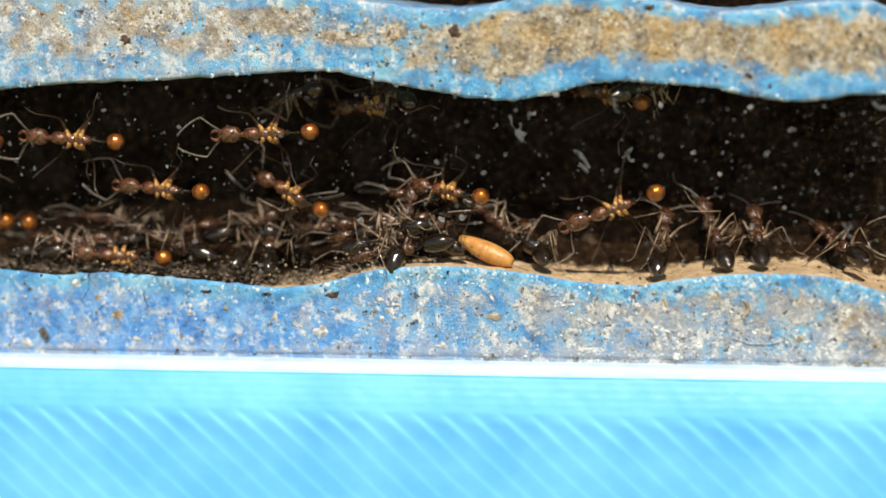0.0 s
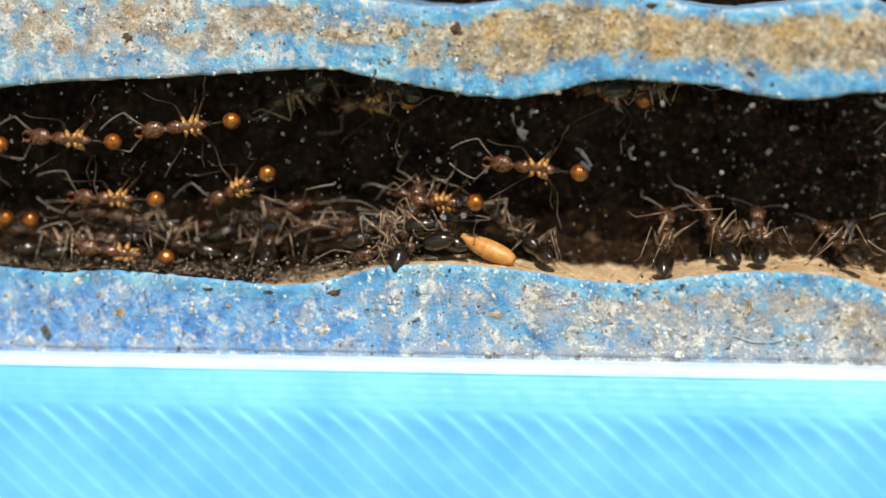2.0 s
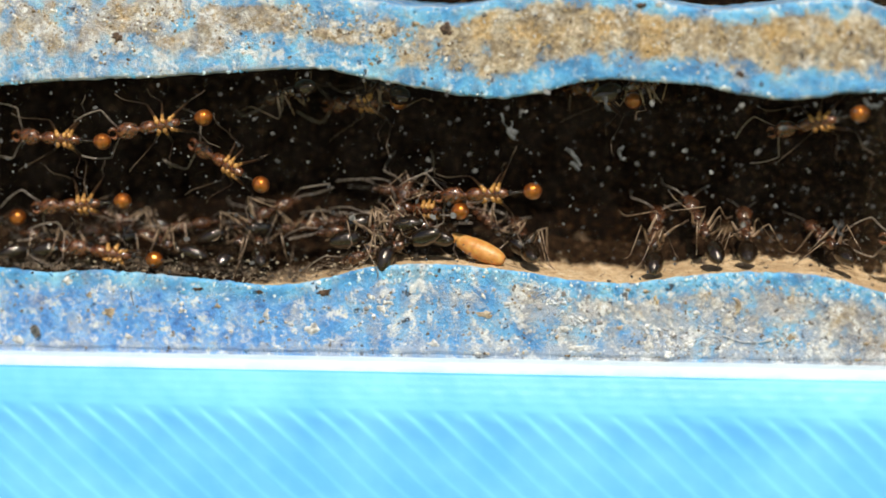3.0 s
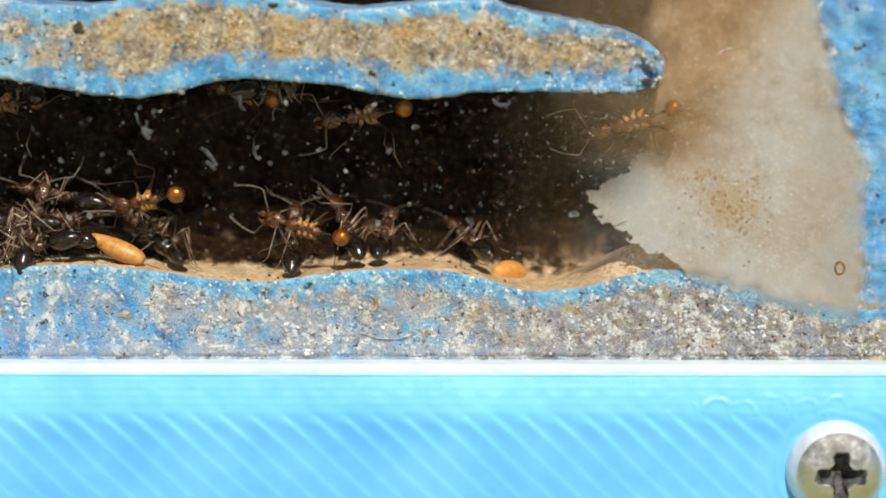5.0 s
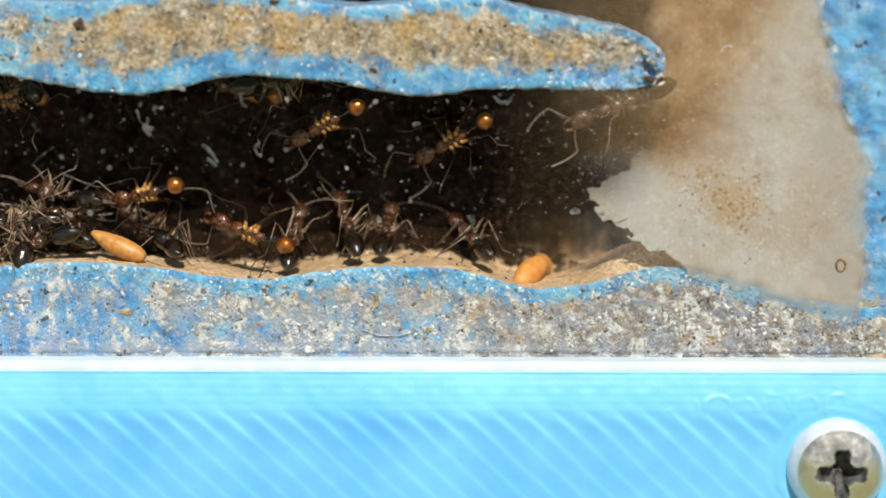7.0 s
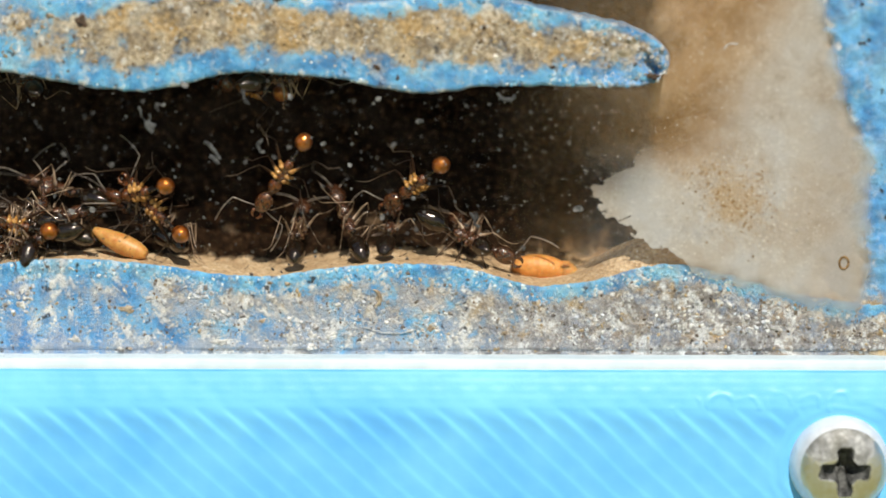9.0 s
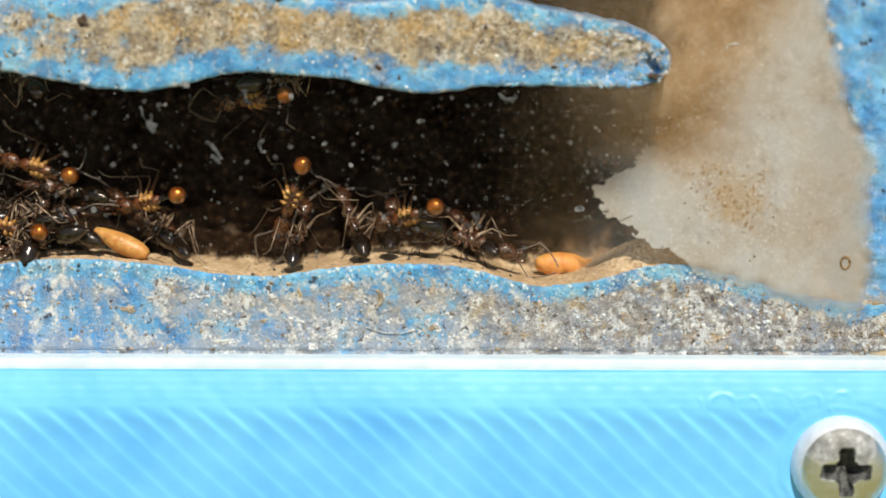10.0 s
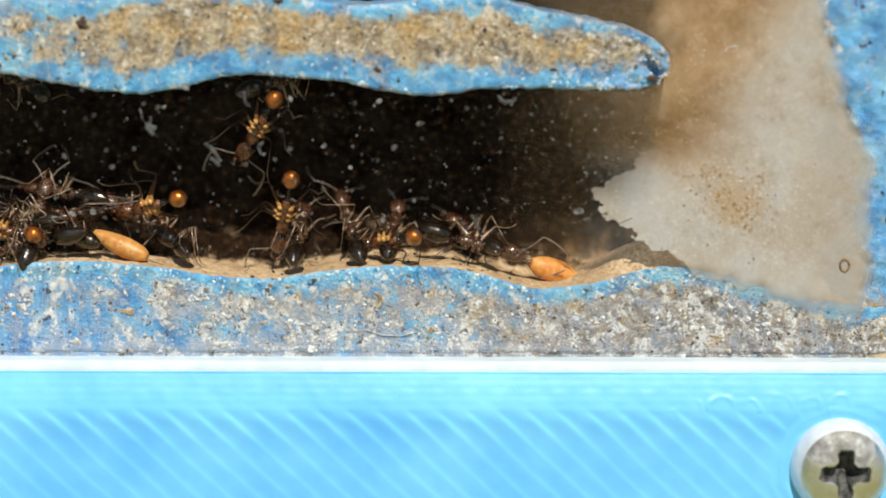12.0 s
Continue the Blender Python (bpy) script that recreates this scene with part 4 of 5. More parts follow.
WALKERS.append((0.9, 0, [(0.0, 37.5, 18.05, 33.78, 17.21), (5.0, 38.13, 18.29, 34.23, 17.39), (5.6, 36.92, 15.12, 34.63, 16.72), (6.0, 35.71, 8.81, 35.02, 12.8), (6.5, 34.69, 7.32, 35.5, 11.01), (7.0, 30.51, 7.54, 34.12, 9.04), (8.0, 25.91, 3.33, 29.21, 5.33, 1.8), (8.8, 24.41, -0.57, 22.41, 0.83, 1.8), (9.0, 24.41, -0.57, 22.41, 0.42, 1.8), (10.0, 24.6, -0.57, 22, 0.33, 1.8), (12.0, 25.01, -0.57, 22.41, 0.13, 1.8)], 0))
WALKERS.append((1.2, 1, [(0.0, -6.45, 8.04, -2.32, 8.45, 2.2), (7.2, -5.99, 8.07, -1.98, 8.47, 2), (8.0, -0.62, 6.03, 3.18, 7.43), (8.5, 2, 4.42, 5.61, 4.42), (9.0, 3.32, 2.82, 6.22, 0.63), (9.5, 0.41, 5.01, 3.52, 2.21), (10.0, -4.01, 4.43, -0.31, 3.93), (10.6, -9.29, 4.13, -5.29, 4.23), (12.0, -10.89, 4.3, -6.89, 4.3)], 1))
WALKERS.append((1.4, 1, [(0.0, 8.62, 8.97, 11.32, 8.57, 3), (9.3, 9, 8.74, 11.71, 8.54, 3), (10.5, 9.82, 6.72, 12.02, 8.42), (11.0, 11, 5.9, 11.7, 8.0), (11.5, 11.3, 4.7, 11.7, 7.9), (12.0, 10.01, 5.31, 11.81, 8.21)], 1))
WALKERS.append((1.3, 1, [(0.0, -1.2, 3.4, 2.1, 3.2), (0.8, -1.2, 3.2, 2.1, 3.1), (1.6, -1.5, 2.4, 1.8, 2.6), (2.5, -1.7, 2.3, 1.5, 2.7), (3.4, -2.6, 1.2, 0.6, 1.2, 1.6), (4.6, -6.0, 0.6, -2.6, 0.2, 2.4)], 1))


def walker_rows(depth, lean, rows):
    made = []
    for t, hx, hz, gx, gz, *deeper in rows:
        d = math.hypot(hx - gx, hz - gz)
        dy = math.sqrt(max(0.0, 25 - d * d)) * 0.5 if d < 5 else 0.0
        dy = min(dy, 1.2)
        base = depth + sum(deeper) - 0.15 + max(0.0, abs(lean) * dy - 0.4)
        made.append((t, ant_pose((hx, base + lean * dy, hz), (gx, base - lean * dy, gz), (0, 1, 0.15))))
    if made[0][0] > 0:
        made.insert(0, (0, made[0][1]))
    if made[-1][0] < 12:
        made.append((12, made[-1][1]))
    return made


# Resting ants: gaster x z, depth, direction of the head from it (degrees in the cut plane, 0 is towards +x), lean into depth, back (p pane, f floor, c ceiling), amber?
RESTING = [
    (-27.25, 5.9, 1.2, 185, 0, "p", 1), (-25.69, 1.35, 1.5, 190, 20, "f", 1), (-27.31, 1.34, 1.6, 200, 20, "f", 1), (-17, -0.76, 1.0, 176, 0, "p", 1),
    (-12.55, -0.8, 1.6, 60, 65, "f", 0), (-10.56, -0.89, 1.5, 120, 65, "f", 0), (-2.7, -0.75, 0.75, 80, 40, "f", 0), (0.49, 0.07, 1.8, 165, 25, "f", 0),
    (6.2, -0.5, 1.8, 150, 65, "f", 0), (13, -0.9, 1.3, 85, 62, "f", 0), (18.6, -0.3, 1.8, 85, 70, "f", 0),
]
# The crowd heaped on the floor between the resting ones.
RESTING += [
    (-26.17, -0.72, 1.9, 10, 20, "f", 0), (-24.12, -0.6, 1.8, 8, 15, "f", 0), (-21.15, -0.56, 2.0, 172, 20, "f", 0), (-19.54, -0.01, 2.8, 10, 20, "f", 0),
    (-14.79, -0.71, 1.9, 165, 15, "f", 0), (-14.09, 0.25, 3.2, 20, 10, "f", 0), (-3.82, -0.38, 2.6, 20, 30, "f", 0),
    (-5.31, 0.09, 1.9, 12, 10, "f", 0), (-4.65, 0.92, 2.6, 6, 20, "f", 0), (-1.6, 1.15, 1.8, 188, 15, "f", 0), (-0.85, 0.37, 3.0, 175, 20, "f", 0),
]
RESTING += [
    (-7.7, 9.4, 1.8, 200, 50, "c", 0), (-2.0, 8.8, 1.9, 165, 60, "c", 0), (10.5, 9.1, 1.7, 10, 40, "c", 0),
    (0.98, 2.39, 2.8, 175, 30, "f", 0), (16.9, -0.4, 1.6, 120, 55, "f", 0), (24.4, -0.5, 2.4, 150, 65, "f", 0),
    (-0.29, 0.45, 1.0, 196, 12, "f", 0), (5.2, -0.2, 3.4, 150, 30, "f", 0), (-17.76, 0.75, 4.0, 175, 10, "f", 0), (-11.26, 0.5, 4.0, 5, 10, "f", 0),
]


def place_ants():
    """All the ants: resting ones where they stand, walkers at their first place. Returns the walkers."""
    dark = (DARK, (1.05, 0.66, 0.63), 0.38, SOOTY, SOOTY, SHIN, SOOTY, 0.52, 1.35)
    amber = (AMBER, (0.55, 0.52, 0.51), 0.0, HEAD, THORAX, LEG, COXA, 0.80, 1.0)
    kinds = [build_ant(dark, "dark brown ant with glossy black gaster on the sandy floor"), build_ant(amber, "red-brown ant with glossy amber gaster behind the pane")]
    used = [False, False]

    def next_ant(amber, m):
        if used[amber]:
            return copy_thing(kinds[amber], m)
        used[amber] = True
        kinds[amber].matrix_basis = m
        return kinds[amber]

    walkers = []
    for depth, lean, rows, amber in WALKERS:
        path = walker_rows(depth, lean, rows)
        walkers.append((next_ant(amber, path[0][1]), path, rows))
    rest = []
    for gx, gz, depth, turn, lean, back, amber in RESTING:
        a, b = radians(turn), radians(lean)
        ahead = Vector((math.cos(a) * math.cos(b), math.sin(b), math.sin(a) * math.cos(b)))
        up = {"p": (0, 1, 0.1), "f": (0.1, 0.35, 1), "c": (0.1, 0.5, -1)}[back]
        g = Vector((gx, depth, gz))
        m = ant_pose(g + ahead * 5, g, up)
        rest.append((next_ant(amber, m), m))
    return walkers, rest


def parts_of(thing, name):
    return [o for o in thing.children_recursive if o.name.split(".")[0] == name]


def swing(part, amount, rate, phase, axis, times):
    base = part.location.copy()
    rows = []
    for t in times:
        a = amount * math.sin(2 * math.pi * rate * t + phase)
        turn = [0, 0, 0]
        turn[axis] = a
        rows.append((t, Matrix.Translation(base) @ pose(0, 0, 0, *turn)))
    walk(part, rows)


# ---- brood ----
def brood(name, length, radius, material, label, curl):
    n, sides = 40, 16
    pts, rad = [], []
    for i in range(n + 1):
        u = i / n
        pts.append((length * (u - 0.5), 0, curl * (u - 0.5) ** 2))
        body = radius * (math.sin(math.pi * (0.04 + 0.93 * u)) ** 0.45) * (1.1 - 0.45 * u if name == "tail" else 0.72 + 0.36 * u if name == "pupa" else 0.96)
        rad.append(body * (1 - 0.035 * max(0, math.cos(2 * math.pi * (5 if name == "tail" else 9) * u)) ** 3))
    v, f = tube(pts, rad, sides)
    if name == "tail":
        v = [(x + 0.45, y, z) for x, y, z in v]
    return solid(name, v, f, material, label=label)


# ---- dirt on the pane ----
def speck(x, z, r, rng):
    """A flat ragged fleck on the pane."""
    n = 9
    long, way = rng.uniform(1.0, 1.8), rng.uniform(0, 3.14)
    rim = [r * rng.uniform(0.7, 1.15) * (1 + (long - 1) * math.cos(6.2832 * k / n - way) ** 2) for k in range(n)]
    verts = [(x, -0.215, z)] + [(x + rim[k] * math.cos(6.2832 * k / n), -0.20, z + rim[k] * math.sin(6.2832 * k / n)) for k in range(n)]
    return verts, [(0, 1 + k, 1 + (k + 1) % n) for k in range(n)]


def build_dust():
    rng = random.Random(5)
    pieces, white = [], []
    for k in range(2300):
        x, z = rng.uniform(-27, 46), rng.uniform(-0.5, 14.0)
        if k > 1050:
            x, z = rng.gauss(32, 5.5), rng.gauss(5, 4.5)
        r = 0.008 + 0.026 * rng.random() ** 4 if x > 22 else 0.012 + 0.060 * rng.random() ** 6
        if z < LOW_TOP(x) or (x < TIP and DIV_BOTTOM(x) < z < DIV_TOP(x)):
            continue
        (white if x > 24 else pieces).append(speck(x, z, r, rng))
    for x, z, r in ((20.4, 7.2, 0.17), (20.1, 2.7, 0.14), (16.4, 4.65, 0.15), (14.9, 5.9, 0.14), (-4.6, 1.8, 0.25), (6.9, 9.3, 0.2), (13.0, 8.6, 0.15), (18.1, 8.5, 0.18),
                    (18.3, 1.6, 0.22), (-2.4, 9.8, 0.16), (11.4, 5.4, 0.12), (-24.4, -5.3, 0.35), (1.4, 2.0, 0.22), (0.2, 1.9, 0.2), (29.7, 2.1, 0.25)):
        pieces.append(speck(x, z, 0.8 * r, rng))
    v, f = merged(pieces)
    tagged(solid("dust", v, f, SPECK), "pale dust specks on the inside of the pane", "dust", kind="stuff")
    outer = []
    for k in range(280):
        x, z = rng.uniform(-29, 27), rng.uniform(-1.5, 10.5)
        v, f = speck(x, z, 0.03 + 0.10 * rng.random() ** 2.5, rng)
        outer.append(([(a, FRONT + 0.085 + (b + 0.2), c) for a, b, c in v], f))
    v, f = merged(outer)
    tagged(solid("outer_dust", v, f, HAZY), "dull dust specks on the outside of the pane", "dust", kind="stuff")
    v, f = merged(white)
    tagged(solid("white_dust", v, f, GRIT), "fine white dust round the dried film", "dust", kind="stuff")


def build_smears():
    rng = random.Random(8)
    pieces = []
    lines = [[(4.2, 8.0), (4.5, 7.3), (4.8, 6.8), (5.1, 6.5)], [(4.9, 7.6), (4.8, 7.0), (5.2, 6.8)], [(11.35, 6.2), (11.15, 5.8), (11.2, 5.3)], [(10.3, 9.0), (10.35, 8.5), (10.5, 8.1)],
             [(24.9, 8.8), (25.4, 8.45), (25.7, 8.5), (25.95, 8.8)], [(8.0, 6.0), (8.6, 5.5), (8.9, 4.9)], [(8.3, 5.2), (8.9, 4.6)], [(20.4, 7.2), (20.7, 7.3)], [(23.5, 1.9), (23.7, 1.3), (24.0, 1.0)]]
    for line in lines:
        pts, rad = [], []
        for (x0, z0), (x1, z1) in zip(line, line[1:]):
            for k in range(10):
                u = k / 10
                x, z = x0 + (x1 - x0) * u, z0 + (z1 - z0) * u
                pts.append((x + 0.10 * rough(x, 2, z, 0.4), 0.0, z + 0.10 * rough(x, 6, z, 0.4)))
                rad.append(max(0.03, 0.11 + 0.13 * rough(x, 11, z, 0.45)))
        v, f = tube(pts, rad, 8)
        pieces.append(([(x, -0.20 + 0.25 * y, z) for x, y, z in v], f))
    for k in range(420):
        x = rng.uniform(-26, 27)
        z = rng.uniform(LOW_TOP(x) + 0.2, DIV_BOTTOM(x) - 0.2)
        pieces.append(speck(x, z, 0.03 + 0.055 * rng.random() ** 2, rng))
    v, f = merged(pieces)
    tagged(solid("smear", v, f, SMEAR), "dried pale grey droppings stuck to the pane", "dirt", kind="stuff")


def crumb(x, z, rx, rz, rng):
    """A ragged flat crumb pressed into a cut face."""
    n, rings = 26, 4
    raw = [rng.uniform(0.25, 1.25) for k in range(n)]
    rim = [(raw[k - 1] + 2 * raw[k] + raw[(k + 1) % n]) / 4 * rng.uniform(0.8, 1.15) for k in range(n)]
    verts = [(x, -0.02, z)]
    for j in range(1, rings + 1):
        u = j / rings
        for k in range(n):
            a = 2 * math.pi * k / n
            verts.append((x + rx * u * rim[k] * math.cos(a), -0.02 + 0.08 * u ** 3 + rng.uniform(-0.03, 0.03), z + rz * u * rim[k] * math.sin(a)))
    faces = [(0, 1 + k, 1 + (k + 1) % n) for k in range(n)]
    for j in range(rings - 1):
        for k in range(n):
            p, q = 1 + j * n + k, 1 + j * n + (k + 1) % n
            faces.append((p, p + n, q + n, q))
    return verts, faces


def build_crumbs():
    rng = random.Random(17)
    dark = [(1.03, 12.91, 0.5, 0.45), (18, 10.3, 0.38, 0.22), (19.2, 9.7, 0.13, 0.22), (33.9, 9.85, 0.55, 0.28), (12.3, 14.2, 0.45, 0.2), (-6.45, -2.81, 0.5, 0.22), (-14.17, -2.65, 0.5, 0.16), (-10.4, -2.76, 0.4, 0.2), (-18.63, 12.5, 0.4, 0.3), (-26.9, 9.93, 0.25, 0.3), (24.2, 12.6, 0.18, 0.2), (-6.25, -2.66, 0.35, 0.3), (28.2, 10.3, 0.4, 0.18)]
    tan = [(11.7, -2.35, 0.24, 0.11), (12.7, -2.42, 0.28, 0.13), (-2.41, 12.63, 0.4, 0.34), (3.3, -4.01, 0.72, 0.36), (18.1, -3.4, 0.24, 0.4), (-19.78, -4.21, 0.56, 0.48), (27.4, -3.6, 0.36, 0.48), (20.5, 12.1, 0.36, 0.28), (8.6, 12.6, 0.64, 0.44), (-0.78, 13.23, 0.32, 0.24), (-6.13, 12.66, 0.72, 0.4)]
    white = [(-7.19, -4.95, 0.55, 0.45), (8.7, -5.9, 0.6, 0.3), (12.9, -5.6, 0.5, 0.55), (14.1, -5.6, 0.35, 0.5), (-25.56, -5.94, 0.45, 0.35), (-15.23, -3.94, 0.3, 0.2), (-9.99, -4.18, 0.3, 0.4), (13.4, 14.3, 0.4, 0.25), (4.6, -3.3, 0.4, 0.2), (-2.52, -3.34, 0.5, 0.14), (0.15, -5.77, 0.5, 0.3), (-18.62, -5.63, 0.4, 0.3), (38, -5.2, 0.6, 0.4), (36, -4.9, 0.4, 0.5), (41.5, -5, 0.5, 0.4)]
    for k in range(150):
        x = rng.uniform(-28, 48)
        z = rng.uniform(LEDGE + 0.25, LOW_TOP(x) - 0.5)
        if rough(x, 70, z, 1.8) > -0.05:
            size = 0.07 + 0.22 * rng.random() ** 2
            (white if rng.random() < 0.6 else tan).append((x, z, size * rng.uniform(0.8, 1.7), size))
    for name, rows, material, label in (("pit", dark, PIT, "dark brown pits and crumbs in the sanded plastic"), ("crumb", tan, GRAIN, "large tan sand crumbs in the sanded plastic"), ("flake", white, CHALK, "white flakes stuck on the sanded plastic")):
        v, f = merged([crumb(*row, rng) for row in rows])
        tagged(solid(name, v, f, material), label, "crumbs", kind="stuff")
    arc = [-1.3 + 0.24 * k for k in range(13)]
    v, f = tube([(17.72 + 0.42 * math.cos(a), 0.0, -3.25 + 0.5 * math.sin(a)) for a in arc], [0.03 + 0.11 * math.sin(math.pi * k / 12) for k in range(13)], 7)
    tagged(solid("seed_husk", v, f, GRAIN), "tan crescent of a seed husk in the lower wall", "husk")
    for name, line, depth, radius, label in (("fibre", [(17.2, -4.95), (18.2, -5.3), (19.3, -5.35), (20.3, -5.1)], -0.06, 0.028, "thin white fibre stuck on the lower wall"),
                                             ("fibre", [(37.95, 11.35), (38.1, 11.6), (38.4, 11.72), (38.75, 11.7)], -0.20, 0.035, "short white fibre stuck on the pane"),
                                             ("fibre", [(31.6, 1.25), (32.2, 1.45), (32.8, 1.72)], -0.20, 0.018, "fine dark fibre stuck on the pane")):
        pts = []
        for (x0, z0), (x1, z1) in zip(line, line[1:]):
            pts += [(x0 + (x1 - x0) * k / 5, depth, z0 + (z1 - z0) * k / 5) for k in range(5)]
        pts.append((line[-1][0], depth, line[-1][1]))
        v, f = tube(pts, [radius] * len(pts), 6)
        tagged(solid(name, v, f, PIT if "dark" in label else CHALK), label, "fibre")


def build_litter():
    """Crumbs, husks and fibres trodden into the floor."""
    rng = random.Random(31)
    pieces = []
    for k in range(900):
        x = rng.uniform(-30, -5) if rng.random() < 0.985 else rng.uniform(-4, 26)
        y = rng.uniform(0.35, 4.5)
        z = LOW_TOP(x) + 0.03 + 0.5 * rng.random() ** 3
        if rng.random() < 0.5:
            a, e = rng.uniform(0, 3.14), rng.uniform(-0.5, 0.8)
            d = rng.uniform(0.2, 0.7)
            pieces.append(tube([(x, y, z), (x + d * math.cos(a), y + 0.1, z + d * 0.4 * math.sin(e)), (x + 1.8 * d * math.cos(a), y + 0.2, z + d * math.sin(e))], [0.018, 0.022, 0.012], 5))
        else:
            r = rng.uniform(0.04, 0.13)
            pieces.append(ball(x, y, z, r * rng.uniform(0.8, 1.8), r, r * 0.7, 4, 6))
    bright = []
    for k in range(620):
        x = rng.uniform(-29, -3.5)
        r = 0.02 + 0.055 * rng.random() ** 3
        bright.append(ball(x, rng.uniform(0.35, 2.6), LOW_TOP(x) + 0.05 + 1.3 * rng.random() ** 2.5, r * rng.uniform(0.8, 1.6), r, r, 4, 6))
    v, f = merged(bright)
    tagged(solid("pale_crumbs", v, f, GRAIN, smooth=False), "pale sand crumbs strewn over the crowded floor", "crumbs", kind="stuff")
    v, f = merged(pieces)
    tagged(solid("litter", v, f, LITTER, smooth=False), "brown crumbs and fibres trodden into the floor", "litter", kind="stuff")


def rock(x, y, z, r, rng, flat=0.55):
    """A small angular stone, lying flat against the cut face."""
    a = rng.uniform(0, 6.28)
    lengthy = rng.uniform(0.6, 1.5)
    verts = []
    for px, py, pz in ((1, 0, 0), (0.2, 0.3, 1), (-1, 0.1, 0.2), (-0.1, 0, -1), (0.5, -1, 0.4), (-0.45, -0.9, -0.4), (0.5, -0.7, -0.6)):
        k = r * rng.uniform(0.75, 1.2)
        u, v = px * k * lengthy, pz * k
        verts.append((x + u * math.cos(a) - v * math.sin(a), y + py * k * flat, z + u * math.sin(a) + v * math.cos(a)))
    return verts, [(0, 1, 4), (1, 2, 5), (1, 5, 4), (2, 3, 5), (3, 6, 5), (3, 0, 6), (0, 4, 6), (4, 5, 6), (3, 2, 1, 0)]


def build_grains():
    """Grit pressed into the cut faces: tan sand in the divider, grey grit and pale flakes in the lower wall."""
    rng = random.Random(11)
    sand, gravel, chips, dark, crust, clumps = [], [], [], [], [], []
    for k in range(4200):
        x = rng.uniform(-30, TIP - 0.5)
        low, high = DIV_BOTTOM(x), DIV_TOP(x)
        z = low + (high - low) * clamp01(rng.gauss(0.58, 0.17))
        near = min(z - low, high - z)
        if near < 0.5 or rng.random() > 0.52 + 0.25 * step(x, -8, 8) + 1.2 * rough(x, 20, z, 1.3):
            continue
        r = 0.035 + 0.10 * rng.random() ** 2.2
        (gravel if rng.random() < 0.75 * step(x, 28.5, 33) else sand).append(rock(x, divider_face(x, z), z, r, rng))
    for k in range(8000):
        x = rng.uniform(-31, 52)
        top = LOW_TOP(x)
        z = rng.uniform(LEDGE + 0.05, top - 0.12)
        clump = rough(x, 20, z, 1.1) + 0.5 * rough(x, 25, z, 0.5)
        grit = 0.08 + 0.20 * step(x, -7, 8) + 0.30 * step(x, 18, 27)
        if top - z > 0.55 + 0.5 * rough(x, 28, 0, 1.5) and rng.random() < grit + 0.9 * clump:
            r = 0.035 + 0.11 * rng.random() ** 2.4
            patch = rough(x, 50, z, 1.3) + 0.6 * rough(x, 55, z, 0.5) + rng.gauss(0, 0.12)
            patch += 0.7 * math.exp(-((x - 14.3) / 1.5) ** 2 - ((z + 5.4) / 0.7) ** 2)
            (chips if patch > 0.22 else dark if patch < -0.38 else gravel if patch < 0.0 or x < -4 else sand).append(rock(x, lower_face(x, z), z, r, rng))
        elif rng.random() < 0.16 + 0.5 * max(0.0, rough(x, 33, z, 1.6)) and x < 26:
            chips.append(rock(x, lower_face(x, z) - 0.01, z, 0.02 + 0.07 * rng.random() ** 3, rng, 0.3))
    for k in range(2200):
        x = rng.uniform(-30, 44)
        z = LOW_TOP(x) - 0.08 - 0.9 * rng.random() ** 1.6
        if rng.random() < 0.35 + 0.35 * step(x, -8, 2) + 1.1 * rough(x, 60, z, 1.4):
            crust.append(rock(x, lower_face(x, z) + 0.02, z, 0.035 + 0.13 * rng.random() ** 2.5, rng, 0.45))
    for k in range(2200):
        x = rng.uniform(25, TIP - 0.1) if k < 1100 else rng.uniform(-28, 28)
        z = DIV_BOTTOM(min(x, TIP - 1.2)) + 0.10 + 0.9 * rng.random() ** 2 if rng.random() < 0.6 else DIV_TOP(min(x, TIP - 1.2)) - 0.1 - 0.8 * rng.random() ** 2
        if abs(z - 10.6) < (1 - clamp01((x - TIP + 1.5) / 1.5) ** 2) ** 0.5 * 1.3 + 4 * (x < TIP - 1.5) and rng.random() < 0.5 + rough(x, 62, z, 0.8):
            crust.append(rock(x, divider_face(x, z) + 0.03 + rounding(min(z - DIV_BOTTOM(x), DIV_TOP(x) - z), 0.28), z, 0.03 + 0.12 * rng.random() ** 2.5, rng, 0.5))
    for cx, cz, rx, rz, count in ((14.6, -5.5, 0.8, 0.40, 75), (13.0, -5.4, 0.5, 0.35, 36), (9.4, -4.2, 0.55, 0.32, 34), (7.4, -3.1, 0.5, 0.25, 24), (16.8, -4.4, 0.9, 0.5, 40), (-3.0, -3.4, 0.7, 0.4, 30),
                                  (26.9, -3.7, 0.5, 0.35, 32), (30.4, -4.6, 0.8, 0.5, 40), (35.9, -4.4, 0.9, 0.5, 60), (40.5, -4.7, 1.0, 0.45, 56), (21.5, -5.3, 1.0, 0.4, 44)):
        for k in range(count):
            x, z = rng.gauss(cx, rx), min(rng.gauss(cz, rz), LOW_TOP(cx) - 0.5)
            if z > LEDGE + 0.15:
                clumps.append(rock(x, lower_face(x, z) - 0.02, z, 0.04 + 0.15 * rng.random() ** 2, rng, 0.5))
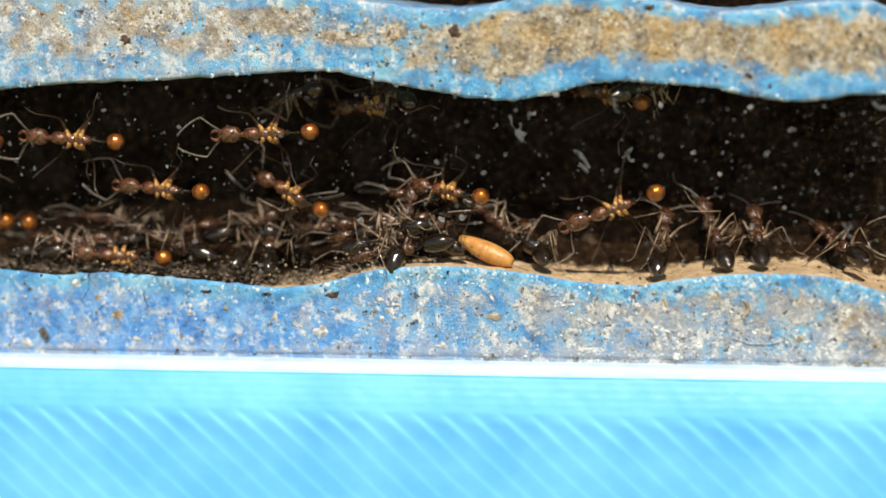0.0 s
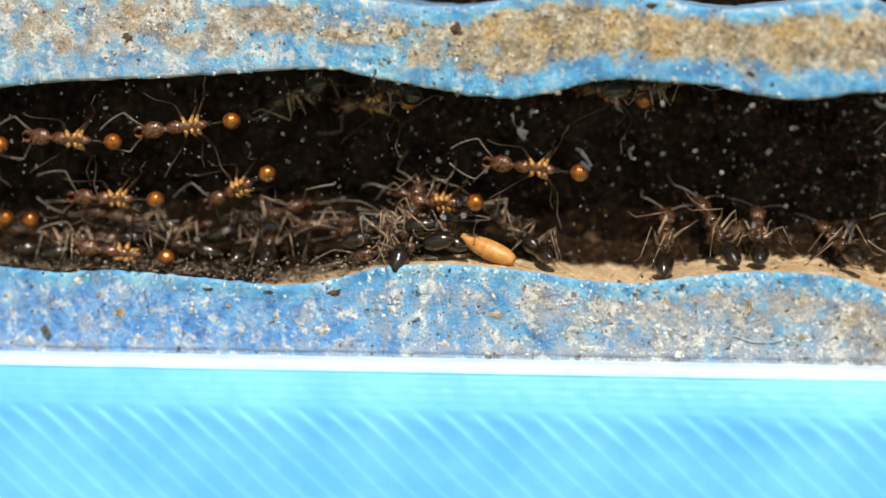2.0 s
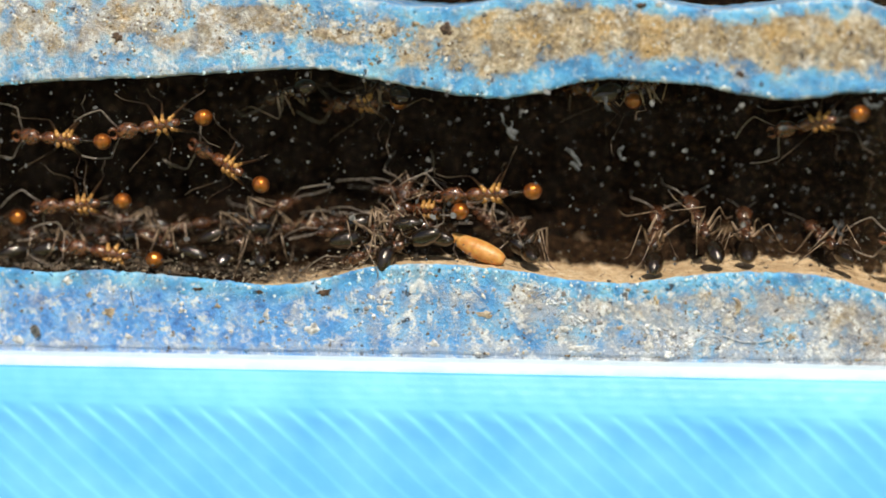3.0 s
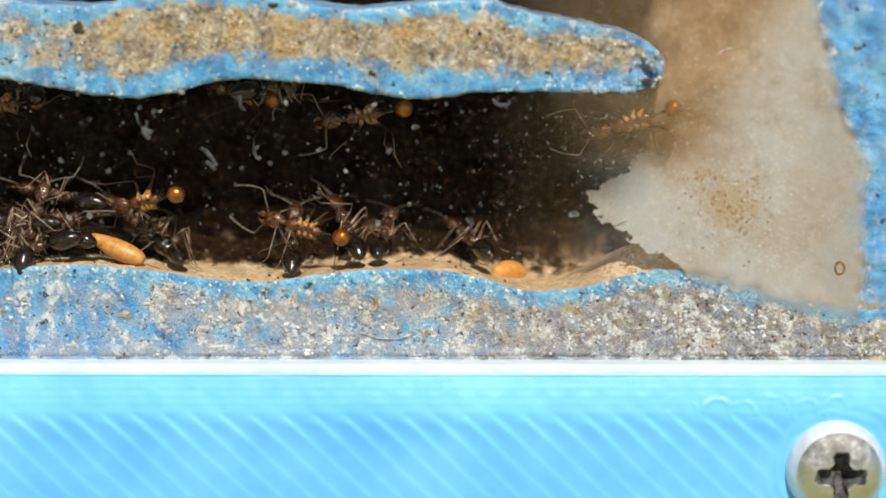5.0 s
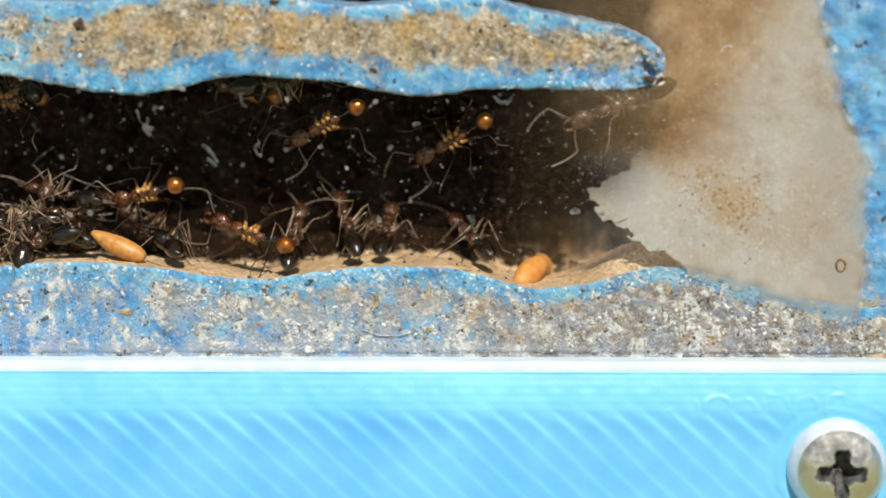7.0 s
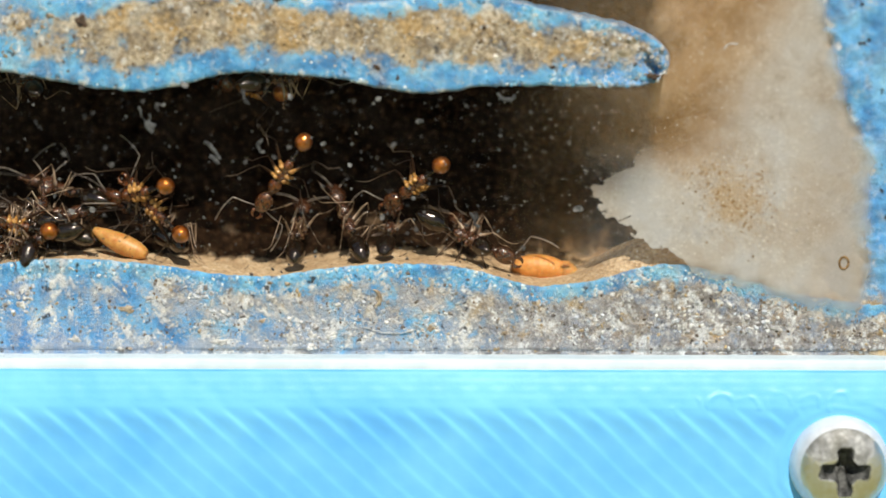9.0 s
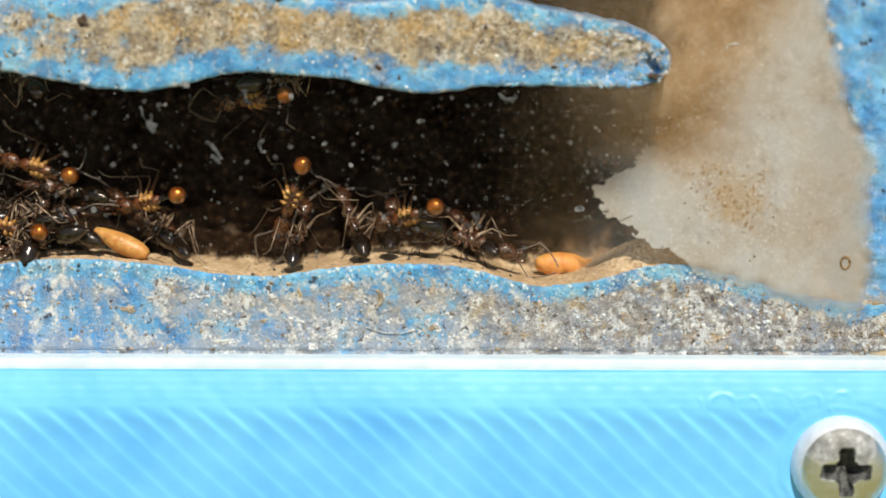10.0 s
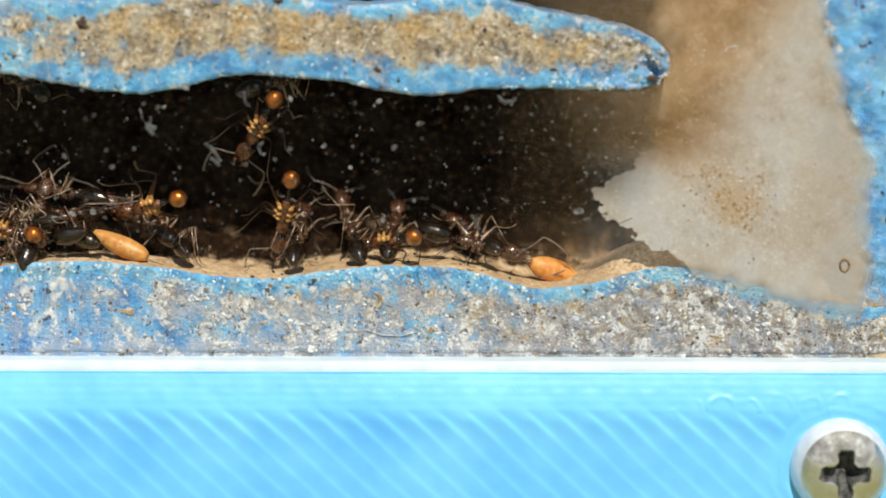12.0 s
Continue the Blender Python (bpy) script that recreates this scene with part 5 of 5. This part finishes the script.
    for k in range(260):
        x = TIP - 0.15 - 4.5 * rng.random() ** 1.5
        z = rng.uniform(9.2, 13.2)
        end = math.sqrt(max(0.0, 1 - (1 - clamp01((TIP - x) / 1.5)) ** 2))
        if 10.55 + (DIV_BOTTOM(x) - 10.55) * end + 0.15 < z < 10.55 + (DIV_TOP(x) - 10.55) * end - 0.15 and rough(x, 64, z, 0.6) > -0.1:
            clumps.append(rock(x, divider_face(x, z), z, 0.03 + 0.10 * rng.random() ** 2.2, rng, 0.6))
    for name, pieces, material, label in (("white_clumps", clumps, WHITE_MIX, "off-white crumbly clumps stuck on the nest walls"), ("crust", crust, CRUST_MIX, "pale blue and white crust along the wall edges"), ("dark_grit", dark, DARK_MIX, "dark brown grit in patches of the lower wall"), ("sand_grains", sand, SAND_MIX, "tan sand grains pressed into the nest walls"), ("gravel", gravel, GRAVEL_MIX, "grey and brown grit pressed into the lower wall"),
                                          ("pale_flakes", chips, CHIP_MIX, "small pale flakes stuck on the blue lower wall")):
        v, f = merged(pieces)
        tagged(solid(name, v, f, material, smooth=False), label, "grit", kind="stuff")


build_divider()
build_lower_wall()
build_right_wall()
build_floor()
build_back()
build_shell()
build_pane()
build_film()
build_stains()
build_ledge_glare()
build_frame()
build_screw()
build_ground()
WALKING, REST = place_ants()
pupa = tagged(brood("pupa", 3.6, 0.68, PUPA, "", 0.2), "pale orange ant pupa lying on the sandy floor", "ant brood")
pupa.matrix_basis = pose(2.60 * MM, 1.9 * MM, -0.30 * MM, 0, 22, -14)
larva = tagged(new("larva"), "soft orange ant larva dragged along the sandy floor", "ant brood")
larva_body = brood("body", 3.4, 0.80, LARVA, "", -0.35)
larva_tail = brood("tail", 1.8, 0.60, PUPA, "paler ringed tail end", 0.0)
for piece in (larva_body, larva_tail):
    piece.parent = larva
larva_body.location, larva_tail.location = (-0.45 * MM, 0, 0), (1.15 * MM, 0, 0)
build_dust()
build_smears()
build_litter()
build_crumbs()
build_grains()

# How far the larva's tail end is bent down: seconds, degrees.
TAIL_BEND = [(0, 10), (5.5, 20), (6.5, -15), (7.0, 55), (9.0, 42), (9.5, 60), (10.0, 15), (10.5, 25), (11.0, -4), (11.5, 0), (12.0, 8)]

# Where the larva is dragged: seconds, x, depth, z, tilt, turn.
LARVA_WAY = [(0, 31.57, 5.0, -0.84, 10, 0), (2.7, 31.57, 5.0, -0.84, 10, 30), (4.2, 25.81, 5.6, -2.30, 10, 50), (5, 26.33, 5.4, -2.34, 10, 60), (5.5, 26.76, 5.0, -2.20, 10, 70), (6, 27.38, 4.2, -2.16, 5, 80), (6.5, 27.62, 4.2, -2.05, 10, 35), (7, 27.47, 3.8, -2.00, -15, 62), (9, 28.12, 3.8, -2.05, 4, 0), (9.5, 28.3, 2.6, -1.95, -3, 8), (10, 29.52, 4.6, -2.05, 6, 10), (10.5, 28.52, 4.4, -2.15, 8, 15), (11, 29.15, 3.8, -2.40, 8, 40), (11.5, 29.06, 3.6, -2.25, 22, 30), (12, 28.97, 3.6, -2.30, 24, 20)]


def motions():
    rng = random.Random(3)
    for ant, path, rows in WALKING:
        walk(ant, path)
        gait = [k * 0.125 for k in range(97)]
        for k, leg in enumerate(parts_of(ant, "leg")):
            base = leg.location.copy()
            made = []
            gone, last = 0.0, None
            for t in gait:
                x = float(np.interp(t, [r[0] for r in rows], [(r[1] + r[3]) / 2 for r in rows]))
                z = float(np.interp(t, [r[0] for r in rows], [(r[2] + r[4]) / 2 for r in rows]))
                if last:
                    gone += math.hypot(x - last[0], z - last[1])
                last = (x, z)
                a = 20 * math.sin(gone * 2 * math.pi / 2.6 + math.pi * ((k + k // 2) % 2) + 0.4 * k)
                made.append((t, Matrix.Translation(base) @ pose(0, 0, 0, 0, 0, a)))
            walk(leg, made)
        for feeler in parts_of(ant, "antenna"):
            swing(feeler, 22, rng.uniform(0.4, 0.8), rng.uniform(0, 6), 2, [k * 0.25 for k in range(49)])
    for ant, m in REST:
        rows = []
        for k in range(13):
            shift = Matrix.Translation(Vector((rng.gauss(0, 0.06), rng.gauss(0, 0.03), rng.gauss(0, 0.05))) * MM)
            rows.append((float(k), shift @ m @ pose(0, 0, 0, rng.gauss(0, 3), rng.gauss(0, 2), rng.gauss(0, 3))))
        walk(ant, rows)
        for leg in parts_of(ant, "leg"):
            leg.rotation_euler = [radians(rng.gauss(0, 16)), radians(rng.gauss(0, 26)), radians(rng.gauss(0, 32))]
        for feeler in parts_of(ant, "antenna"):
            swing(feeler, 20, rng.uniform(0.3, 0.7), rng.uniform(0, 6), 2, [k * 0.5 for k in range(25)])
    walk(larva_tail, [(t, Matrix.Translation((1.15 * MM, 0, 0)) @ pose(0, 0, 0, 0, bend, 0)) for t, bend in TAIL_BEND])
    walk(larva, [(t, pose(x * MM, y * MM, z * MM, 0, tilt, turn)) for t, x, y, z, tilt, turn in LARVA_WAY])


motions()
